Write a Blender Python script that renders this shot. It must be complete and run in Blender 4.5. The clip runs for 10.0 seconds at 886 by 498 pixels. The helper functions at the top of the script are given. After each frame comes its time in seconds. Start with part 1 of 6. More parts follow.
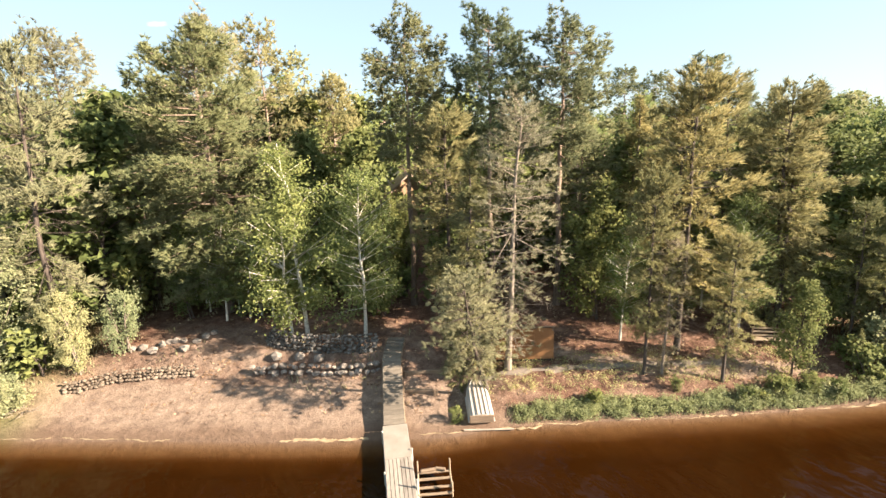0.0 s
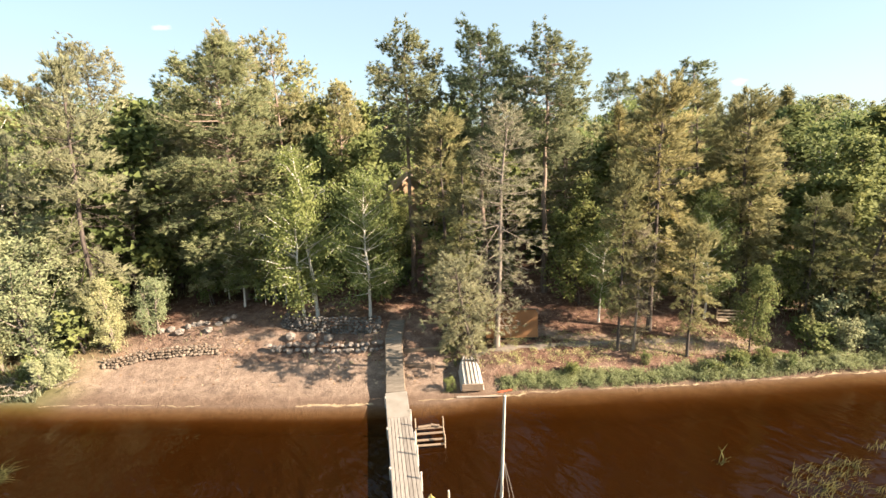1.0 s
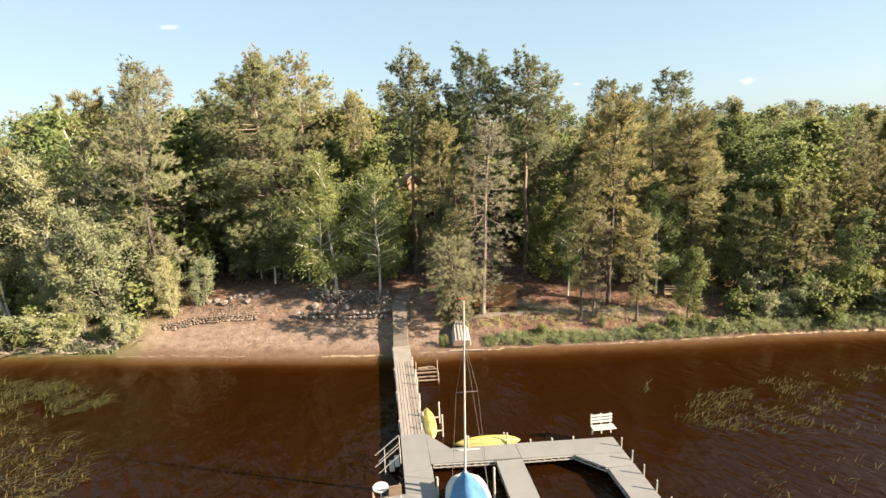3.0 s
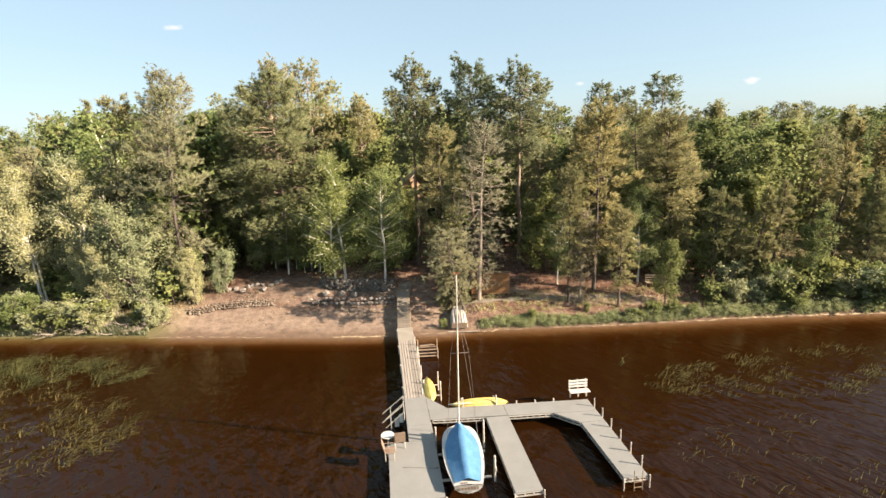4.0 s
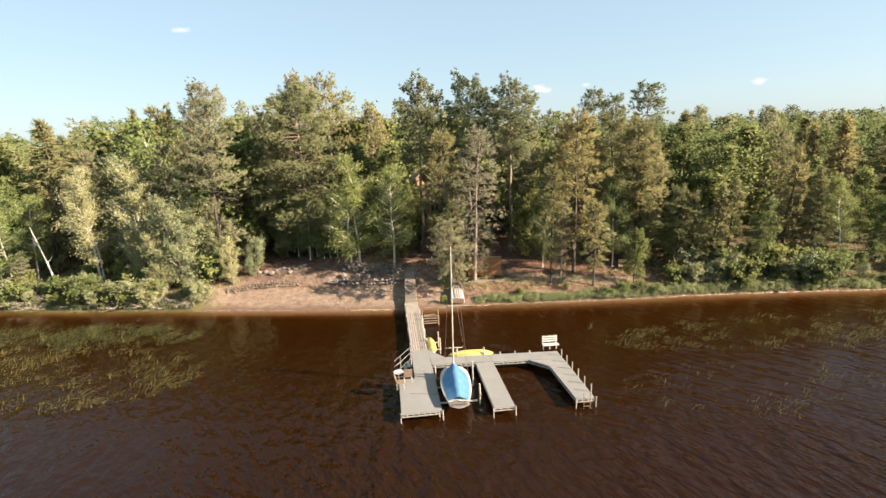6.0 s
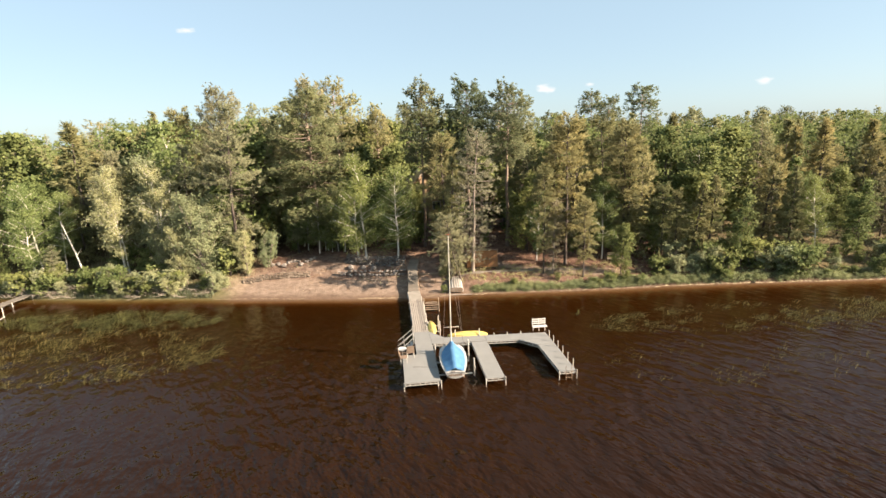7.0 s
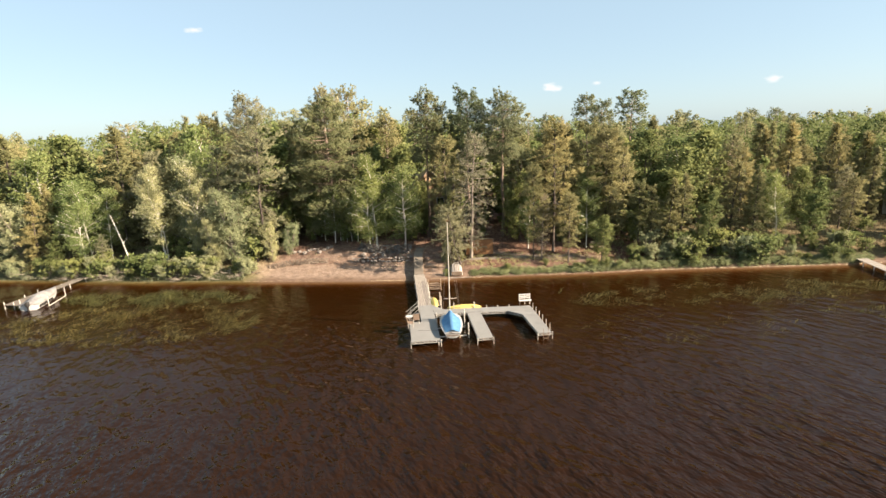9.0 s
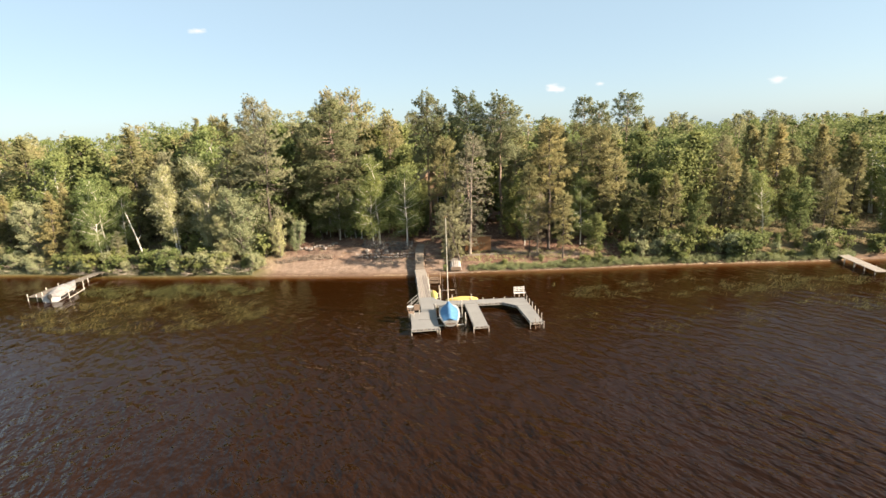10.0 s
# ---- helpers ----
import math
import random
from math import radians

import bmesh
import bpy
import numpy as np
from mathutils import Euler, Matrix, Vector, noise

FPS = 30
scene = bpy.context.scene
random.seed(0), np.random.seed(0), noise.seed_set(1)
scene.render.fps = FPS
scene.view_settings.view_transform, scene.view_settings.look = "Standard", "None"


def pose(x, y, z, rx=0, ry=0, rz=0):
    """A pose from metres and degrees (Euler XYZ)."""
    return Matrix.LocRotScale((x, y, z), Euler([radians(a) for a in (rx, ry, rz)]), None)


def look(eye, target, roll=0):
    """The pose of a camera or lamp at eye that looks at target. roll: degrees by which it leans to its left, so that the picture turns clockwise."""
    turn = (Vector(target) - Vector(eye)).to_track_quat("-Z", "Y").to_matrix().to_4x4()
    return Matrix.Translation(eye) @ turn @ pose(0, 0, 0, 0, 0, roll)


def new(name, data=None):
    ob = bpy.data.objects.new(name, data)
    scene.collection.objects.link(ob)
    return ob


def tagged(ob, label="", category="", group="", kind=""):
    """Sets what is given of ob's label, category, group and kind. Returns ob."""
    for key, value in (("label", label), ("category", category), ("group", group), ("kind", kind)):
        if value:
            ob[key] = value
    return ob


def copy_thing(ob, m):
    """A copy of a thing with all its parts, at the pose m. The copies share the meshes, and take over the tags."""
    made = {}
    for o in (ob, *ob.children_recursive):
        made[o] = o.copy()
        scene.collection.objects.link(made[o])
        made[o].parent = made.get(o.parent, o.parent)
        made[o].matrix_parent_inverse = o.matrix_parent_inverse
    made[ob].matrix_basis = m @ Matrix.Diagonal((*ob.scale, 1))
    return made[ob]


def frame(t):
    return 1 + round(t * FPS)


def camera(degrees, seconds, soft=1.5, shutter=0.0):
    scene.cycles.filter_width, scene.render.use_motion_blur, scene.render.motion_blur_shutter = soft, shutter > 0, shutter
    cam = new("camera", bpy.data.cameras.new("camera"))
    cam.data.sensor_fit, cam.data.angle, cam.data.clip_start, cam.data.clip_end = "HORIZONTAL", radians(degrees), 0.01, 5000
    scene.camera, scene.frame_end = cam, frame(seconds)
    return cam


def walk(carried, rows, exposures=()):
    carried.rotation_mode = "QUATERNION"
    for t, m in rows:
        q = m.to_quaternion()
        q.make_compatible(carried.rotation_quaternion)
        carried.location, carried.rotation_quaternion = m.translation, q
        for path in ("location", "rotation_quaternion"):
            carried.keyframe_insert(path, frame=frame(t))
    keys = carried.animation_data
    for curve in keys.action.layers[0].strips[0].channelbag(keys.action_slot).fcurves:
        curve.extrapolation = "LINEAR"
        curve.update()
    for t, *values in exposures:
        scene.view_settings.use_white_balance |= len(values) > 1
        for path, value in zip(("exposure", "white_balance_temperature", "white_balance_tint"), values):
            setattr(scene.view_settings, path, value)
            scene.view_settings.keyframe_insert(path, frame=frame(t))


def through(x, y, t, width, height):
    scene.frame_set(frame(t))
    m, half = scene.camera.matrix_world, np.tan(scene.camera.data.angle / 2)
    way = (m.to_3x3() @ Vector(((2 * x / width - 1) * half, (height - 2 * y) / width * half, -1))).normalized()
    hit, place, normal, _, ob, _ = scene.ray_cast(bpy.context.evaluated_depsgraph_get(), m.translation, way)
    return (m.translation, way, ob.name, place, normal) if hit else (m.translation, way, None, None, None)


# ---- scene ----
cam = camera(83.5, 10.0, soft=1.5)
PATH = [
    (0, (0.446, -2.897, 13.962), (0.295, -0.956, 13.507), -2.02),
    (0.5, (0.797, -4.522, 13.922), (0.638, -2.579, 13.473), -2.15),
    (1, (1.137, -6.304, 14.043), (0.973, -4.362, 13.596), -2.21),
    (1.5, (1.429, -8.003, 14.253), (1.259, -6.062, 13.804), -2.14),
    (2, (1.722, -9.780, 14.444), (1.548, -7.839, 13.993), -2.08),
    (2.5, (2.045, -11.522, 14.502), (1.865, -9.581, 14.053), -2.10),
    (4, (2.969, -17.037, 14.744), (2.771, -15.098, 14.295), -2.19),
    (4.5, (3.236, -18.785, 14.820), (3.033, -16.847, 14.372), -2.22),
    (5, (3.532, -20.614, 14.886), (3.324, -18.675, 14.440), -2.26),
    (5.5, (3.753, -22.301, 14.971), (3.540, -20.362, 14.527), -2.26),
    (7, (4.771, -27.651, 15.169), (4.537, -25.715, 14.726), -2.30),
    (7.5, (5.007, -29.420, 15.256), (4.768, -27.484, 14.812), -2.34),
    (8, (5.347, -31.089, 15.330), (5.102, -29.155, 14.885), -2.32),
    (8.5, (5.662, -32.845, 15.468), (5.411, -30.912, 15.022), -2.39),
    (9, (6.032, -34.588, 15.561), (5.774, -32.655, 15.115), -2.34),
    (9.5, (6.350, -35.848, 15.635), (6.087, -33.915, 15.192), -2.31),
    (10, (6.687, -37.261, 15.643), (6.419, -35.329, 15.200), -2.29),
]
EXPOSURES = [(0.0, 2.29), (1.0, 2.19), (2.5, 2.01), (4.0, 1.93), (10.0, 1.93)]
walk(cam, [(t, look(eye, target, roll)) for t, eye, target, roll in PATH], EXPOSURES)

# ---- light: low warm sun from the right and a little behind the first view, clear summer sky ----
SUN_ELEV, SUN_AZ = 27.0, 102.0  # degrees; azimuth clockwise from +y
world = bpy.data.worlds.new("sky")
scene.world = world
world.use_nodes = True
wn, wl = world.node_tree.nodes, world.node_tree.links
sky = wn.new("ShaderNodeTexSky")
sky.sky_type, sky.sun_disc = "NISHITA", False
sky.sun_elevation, sky.sun_rotation = radians(SUN_ELEV), radians(SUN_AZ)
sky.air_density, sky.dust_density, sky.ozone_density = 0.9, 0.9, 0.9
back = wn["Background"]
back.inputs["Strength"].default_value = 0.0645
wtc = wn.new("ShaderNodeTexCoord")
wmap = wn.new("ShaderNodeMapping")
wmap.inputs["Scale"].default_value = (1, 1, 2.6)
wl.new(wtc.outputs["Generated"], wmap.inputs["Vector"])
wno = wn.new("ShaderNodeTexNoise")
wno.inputs["Scale"].default_value, wno.inputs["Detail"].default_value = 26.0, 6.0
wl.new(wmap.outputs[0], wno.inputs["Vector"])
haze = wn.new("ShaderNodeMix")
haze.data_type = "RGBA"
haze.inputs[0].default_value, haze.inputs[7].default_value = 0.7, (2.3, 3.0, 3.4, 1)
wl.new(sky.outputs[0], haze.inputs[6])
sky_colour = haze.outputs[2]
CLOUDS = ((0.431, 0.068, 0.042), (0.165, 0.085, 0.034), (0.081, 0.0785, 0.05), (-0.518, 0.188, 0.036))  # x, z of the way to each puff, size
for cx, cz, size in CLOUDS:
    vd = wn.new("ShaderNodeVectorMath")
    vd.operation = "DISTANCE"
    vd.inputs[1].default_value = (cx, math.sqrt(1 - cx * cx - cz * cz), cz * 2.6)
    wl.new(wmap.outputs[0], vd.inputs[0])
    mr = wn.new("ShaderNodeMapRange")
    mr.inputs[1].default_value, mr.inputs[2].default_value, mr.inputs[3].default_value, mr.inputs[4].default_value = 0.0, size, 0.62, 0.0
    wl.new(vd.outputs["Value"], mr.inputs[0])
    ad = wn.new("ShaderNodeMath")
    ad.operation = "ADD"
    wl.new(mr.outputs[0], ad.inputs[0])
    wl.new(wno.outputs[0], ad.inputs[1])
    rp = wn.new("ShaderNodeMapRange")
    rp.inputs[1].default_value, rp.inputs[2].default_value, rp.inputs[3].default_value, rp.inputs[4].default_value = 0.86, 1.1, 0.0, 0.7
    wl.new(ad.outputs[0], rp.inputs[0])
    cm = wn.new("ShaderNodeMix")
    cm.data_type = "RGBA"
    wl.new(rp.outputs[0], cm.inputs[0])
    wl.new(sky_colour, cm.inputs[6])
    cm.inputs[7].default_value = (5.2, 4.8, 4.6, 1)
    sky_colour = cm.outputs[2]
wl.new(sky_colour, back.inputs["Color"])
sun = new("sun", bpy.data.lights.new("sun", "SUN"))
sun.data.energy, sun.data.angle, sun.data.color = 5.0, radians(0.55), (1.0, 0.82, 0.635)
sx, sy = math.sin(radians(SUN_AZ)), math.cos(radians(SUN_AZ))
sun.matrix_world = look((sx * 60, sy * 60, 60 * math.tan(radians(SUN_ELEV))), (0, 0, 0))

# ---- materials ----


def material(name, rough=0.7, metal=0.0, spec=0.3):
    m = bpy.data.materials.new(name)
    m.use_nodes = True
    n, l = m.node_tree.nodes, m.node_tree.links
    b = n["Principled BSDF"]
    b.inputs["Roughness"].default_value, b.inputs["Metallic"].default_value = rough, metal
    b.inputs["Specular IOR Level"].default_value = spec
    return m, n, l, b


def noise_node(n, l, scale, detail=4.0, rough=0.6, coords=None, stretch=None):
    t = n.new("ShaderNodeTexNoise")
    t.inputs["Scale"].default_value, t.inputs["Detail"].default_value, t.inputs["Roughness"].default_value = scale, detail, rough
    if coords is not None:
        if stretch:
            mp = n.new("ShaderNodeMapping")
            mp.inputs["Scale"].default_value = stretch
            l.new(coords, mp.inputs["Vector"])
            coords = mp.outputs[0]
        l.new(coords, t.inputs["Vector"])
    return t


def ramp_node(n, l, fac, stops):
    r = n.new("ShaderNodeValToRGB")
    while len(r.color_ramp.elements) < len(stops):
        r.color_ramp.elements.new(0.5)
    for e, (p, c) in zip(r.color_ramp.elements, stops):
        e.position, e.color = p, (*c, 1)
    l.new(fac, r.inputs[0])
    return r


def mix_node(n, l, a, b, fac, mode="MIX"):
    x = n.new("ShaderNodeMix")
    x.data_type, x.blend_type = "RGBA", mode
    for sock, v in ((x.inputs[6], a), (x.inputs[7], b), (x.inputs[0], fac)):
        if hasattr(v, "is_linked"):
            l.new(v, sock)
        elif isinstance(v, tuple):
            sock.default_value = (*v, 1)
        else:
            sock.default_value = v
    return x.outputs[2]


def bump_on(n, l, b, height, strength, distance):
    u = n.new("ShaderNodeBump")
    u.inputs["Strength"].default_value, u.inputs["Distance"].default_value = strength, distance
    l.new(height, u.inputs["Height"])
    l.new(u.outputs[0], b.inputs["Normal"])
    return u


def plain_mat(name, dark, light, scale=6.0, rough=0.7, metal=0.0, bump=0.3, stretch=None, fine=40.0, per_object=0.12, spec=0.3):
    """A worn surface: two tones mixed at two scales, a slight tint from piece to piece, fine relief."""
    m, n, l, b = material(name, rough, metal, spec)
    co = n.new("ShaderNodeTexCoord").outputs["Object"]
    big, small = noise_node(n, l, scale, 5, 0.6, co, stretch), noise_node(n, l, fine, 4, 0.7, co, stretch)
    f = n.new("ShaderNodeMath")
    f.operation = "ADD"
    h = n.new("ShaderNodeMath")
    h.operation, h.inputs[1].default_value = "MULTIPLY", 0.5
    l.new(small.outputs[0], h.inputs[0])
    l.new(big.outputs[0], f.inputs[0])
    l.new(h.outputs[0], f.inputs[1])
    r = ramp_node(n, l, f.outputs[0], [(0.5, dark), (0.95, light)])
    col = r.outputs[0]
    if per_object:
        o = n.new("ShaderNodeObjectInfo")
        tint = ramp_node(n, l, o.outputs["Random"], [(0.0, (1 - per_object,) * 3), (1.0, (1.0, 1.0, 1.0))])
        col = mix_node(n, l, col, tint.outputs[0], 1.0, "MULTIPLY")
    l.new(col, b.inputs["Base Color"])
    if bump:
        bump_on(n, l, b, f.outputs[0], bump, 0.02)
    return m


def leaf_mat(name, dark, light, dry, dry_amount=0.1, through=0.3, rough=0.75):
    """Foliage: every leaf or tuft has its own tone, every tree its own tint; light passes through thin leaves."""
    m, n, l, b = material(name, rough, 0, 0.1)
    g = n.new("ShaderNodeNewGeometry")
    o = n.new("ShaderNodeObjectInfo")
    r = ramp_node(n, l, g.outputs["Random Per Island"], [(0.0, dark), (1.0 - dry_amount, light), (1.0, dry)])
    co = n.new("ShaderNodeTexCoord").outputs["Object"]
    nz = noise_node(n, l, 0.7, 3, 0.6, co)
    tone = ramp_node(n, l, nz.outputs[0], [(0.3, (0.68, 0.73, 0.72)), (0.7, (1.2, 1.16, 1.08))])
    tree = ramp_node(n, l, o.outputs["Random"], [(0.0, (0.74, 0.82, 0.79)), (0.5, (0.97, 0.98, 0.98)), (1.0, (1.1, 1.04, 0.95))])
    col = mix_node(n, l, mix_node(n, l, r.outputs[0], tone.outputs[0], 1.0, "MULTIPLY"), tree.outputs[0], 1.0, "MULTIPLY")
    l.new(col, b.inputs["Base Color"])
    tr = n.new("ShaderNodeBsdfTranslucent")
    l.new(col, tr.inputs["Color"])
    mx = n.new("ShaderNodeMixShader")
    mx.inputs[0].default_value = through
    l.new(b.outputs[0], mx.inputs[1])
    l.new(tr.outputs[0], mx.inputs[2])
    l.new(mx.outputs[0], n["Material Output"].inputs[0])
    return m


def bark_mat(name, dark, light, marks=None, upper=None):
    m, n, l, b = material(name, 0.85, 0, 0.2)
    co = n.new("ShaderNodeTexCoord").outputs["Object"]
    nz = noise_node(n, l, 3.0, 5, 0.7, co, (4, 4, 0.8))
    col = ramp_node(n, l, nz.outputs[0], [(0.3, dark), (0.7, light)]).outputs[0]
    if marks:
        mk = noise_node(n, l, 5.0, 3, 0.6, co, (1, 1, 5))
        fac = ramp_node(n, l, mk.outputs[0], [(0.58, (0, 0, 0)), (0.66, (1, 1, 1))])
        col = mix_node(n, l, col, marks, fac.outputs[0])
    if upper:
        sp = n.new("ShaderNodeSeparateXYZ")
        l.new(co, sp.inputs[0])
        mr = n.new("ShaderNodeMapRange")
        mr.inputs[1].default_value, mr.inputs[2].default_value = 5.0, 11.0
        l.new(sp.outputs[2], mr.inputs[0])
        col = mix_node(n, l, col, upper, mr.outputs[0])
    l.new(col, b.inputs["Base Color"])
    bump_on(n, l, b, nz.outputs[0], 0.6, 0.03)
    return m


M_NEEDLE = leaf_mat("pine_needles", (0.177, 0.176, 0.0939), (0.3, 0.287, 0.153), (0.338, 0.305, 0.18), 0.06, 0.36)
M_REDPINE = leaf_mat("red_pine_needles", (0.133, 0.148, 0.083), (0.233, 0.24, 0.135), (0.265, 0.258, 0.16), 0.06, 0.34)
M_SPRUCE = leaf_mat("spruce_needles", (0.178, 0.169, 0.0818), (0.326, 0.295, 0.147), (0.354, 0.304, 0.167), 0.08, 0.37)
M_SPARSE = leaf_mat("thin_needles", (0.195, 0.176, 0.121), (0.331, 0.3, 0.211), (0.356, 0.304, 0.227), 0.12, 0.34)
M_THINPINE = leaf_mat("thin_pine_needles", (0.206, 0.195, 0.117), (0.311, 0.29, 0.178), (0.336, 0.293, 0.193), 0.08, 0.35)
M_BIRCH = leaf_mat("birch_leaves", (0.135, 0.171, 0.0599), (0.255, 0.289, 0.116), (0.298, 0.313, 0.137), 0.06, 0.35)
M_BROAD = leaf_mat("broad_leaves", (0.115, 0.135, 0.0484), (0.216, 0.236, 0.092), (0.237, 0.251, 0.113), 0.06, 0.34)
M_SILVER = leaf_mat("silvery_leaves", (0.209, 0.224, 0.122), (0.341, 0.343, 0.2), (0.386, 0.369, 0.232), 0.08, 0.29)
M_GRASS = leaf_mat("grass_blades", (0.17, 0.175, 0.11), (0.34, 0.335, 0.22), (0.44, 0.4, 0.28), 0.2, 0.42)
M_REED = leaf_mat("reed_blades", (0.125, 0.114, 0.041), (0.24, 0.216, 0.088), (0.28, 0.245, 0.112), 0.2, 0.3)
M_BARK = bark_mat("pine_bark", (0.07, 0.05, 0.038), (0.2, 0.15, 0.115), upper=(0.3, 0.225, 0.175))
M_GREYBARK = bark_mat("grey_bark", (0.048, 0.038, 0.032), (0.14, 0.112, 0.094))
M_PALEBARK = bark_mat("dry_spruce_bark", (0.13, 0.105, 0.085), (0.32, 0.27, 0.22))
M_WHITEBARK = bark_mat("birch_bark", (0.5, 0.46, 0.4), (0.72, 0.68, 0.6), marks=(0.07, 0.06, 0.05))
M_DEADWOOD = plain_mat("weathered_branch", (0.19, 0.155, 0.122), (0.4, 0.335, 0.27), 3, 0.85)
M_COMPOSITE = plain_mat("grey_deck_panel", (0.188, 0.185, 0.173), (0.226, 0.222, 0.209), 1.2, 0.75, bump=0.15, fine=25, per_object=0.1)
M_VANERED = plain_mat("orange_red_vane", (0.3, 0.08, 0.035), (0.42, 0.12, 0.05), 4, 0.5, bump=0)
M_DRYWOOD = plain_mat("dry_grey_wood", (0.24, 0.18, 0.12), (0.4, 0.32, 0.23), 4, 0.85, bump=0.4)
M_PLANK = plain_mat("weathered_plank", (0.225, 0.195, 0.162), (0.37, 0.325, 0.28), 2, 0.8, bump=0.4, stretch=(6, 0.6, 1), fine=14, per_object=0.3)
M_PALEDECK = plain_mat("pale_deck_panel", (0.244, 0.214, 0.176), (0.328, 0.294, 0.252), 1.5, 0.75, bump=0.15)
M_FRAME = plain_mat("dock_frame_metal", (0.353, 0.336, 0.302), (0.504, 0.479, 0.437), 5, 0.5, 0.3, 0.1)
M_POST = plain_mat("post_metal", (0.42, 0.386, 0.336), (0.605, 0.571, 0.504), 5, 0.5, 0.2, 0.1)
M_WHITE = plain_mat("white_plastic", (0.437, 0.42, 0.386), (0.554, 0.538, 0.504), 3, 0.4, bump=0.05, spec=0.5)
M_HULL = plain_mat("white_hull", (0.42, 0.407, 0.386), (0.538, 0.529, 0.504), 2, 0.25, bump=0.02, spec=0.5)
M_KEELRED = plain_mat("red_brown_keel", (0.134, 0.0294, 0.0168), (0.235, 0.0588, 0.0336), 3, 0.5, bump=0.1)
M_TARP = plain_mat("blue_boat_cover", (0.06, 0.165, 0.31), (0.1, 0.24, 0.41), 2.5, 0.75, bump=0.5, fine=9)
M_SPAR = plain_mat("cream_spar", (0.554, 0.504, 0.403), (0.672, 0.63, 0.538), 3, 0.4, 0.0, 0.05)
M_WIRE = plain_mat("stay_wire", (0.168, 0.151, 0.134), (0.286, 0.26, 0.235), 8, 0.5, 0.4, 0)
M_YELLOW = plain_mat("yellow_kayak", (0.53, 0.4, 0.09), (0.63, 0.49, 0.15), 2, 0.35, bump=0.05, spec=0.5)
M_BLACK = plain_mat("black_rubber", (0.0126, 0.0118, 0.0109), (0.0336, 0.0311, 0.0286), 6, 0.6)
M_BROWNSEAT = plain_mat("brown_chair_mesh", (0.134, 0.0924, 0.0672), (0.252, 0.185, 0.134), 6, 0.8)
M_ALU = plain_mat("dull_aluminium", (0.4, 0.38, 0.35), (0.56, 0.535, 0.5), 2, 0.5, 0.15, 0.15)
M_TIMBER = plain_mat("old_timber", (0.134, 0.0924, 0.063), (0.302, 0.227, 0.16), 3, 0.85, bump=0.5, stretch=(0.6, 5, 5))
M_STONE = plain_mat("field_stone", (0.084, 0.0773, 0.0714), (0.244, 0.223, 0.197), 3, 0.8, bump=0.6, fine=18, per_object=0.6)
M_BOULDER = plain_mat("pale_boulder", (0.15, 0.125, 0.108), (0.35, 0.305, 0.262), 2, 0.85, bump=0.6, fine=14, per_object=0.35)
M_TANSTONE = plain_mat("tan_stone", (0.125, 0.094, 0.07), (0.285, 0.225, 0.17), 3, 0.85, bump=0.6, fine=16, per_object=0.5)
M_ORANGE = plain_mat("orange_stained_board", (0.215, 0.102, 0.042), (0.29, 0.145, 0.063), 1.2, 0.7, bump=0.15, fine=20)
M_LOG = plain_mat("log_wall", (0.252, 0.16, 0.0924), (0.403, 0.277, 0.168), 2, 0.8, bump=0.4)
M_ROOF = plain_mat("roof_shingle", (0.36, 0.275, 0.215), (0.48, 0.38, 0.305), 3, 0.9, bump=0.5)
M_GLASSDARK = plain_mat("window_pane", (0.0168, 0.0185, 0.0202), (0.0336, 0.0353, 0.0378), 1, 0.08, bump=0, spec=0.6)
M_CANVAS = plain_mat("grey_white_boat_cover", (0.16, 0.152, 0.145), (0.3, 0.288, 0.275), 2.5, 0.8, bump=0.5, fine=8)
M_FOAM = plain_mat("dry_foam_and_sand", (0.218, 0.151, 0.084), (0.386, 0.302, 0.193), 4, 0.9, bump=0.4)
M_WALKGREY = plain_mat("grey_stone_slab", (0.218, 0.202, 0.181), (0.353, 0.328, 0.29), 2, 0.85, bump=0.4)
M_CONCRETE = plain_mat("pale_gravel_patch", (0.134, 0.105, 0.084), (0.235, 0.197, 0.164), 3, 0.9, bump=0.5)
M_BOARDWALK = plain_mat("sandy_boardwalk", (0.134, 0.113, 0.0882), (0.227, 0.193, 0.155), 2, 0.85, bump=0.4, per_object=0.3)
M_WEED = leaf_mat("weed_leaves", (0.18, 0.19, 0.09), (0.385, 0.38, 0.205), (0.46, 0.43, 0.28), 0.15, 0.45)
M_LITTER = leaf_mat("dry_leaf_litter", (0.13, 0.07, 0.045), (0.36, 0.23, 0.15), (0.5, 0.37, 0.26), 0.15, 0.1, 0.85)
M_PEBBLE = plain_mat("beach_pebble", (0.101, 0.0798, 0.063), (0.227, 0.185, 0.151), 9, 0.85, bump=0.3)

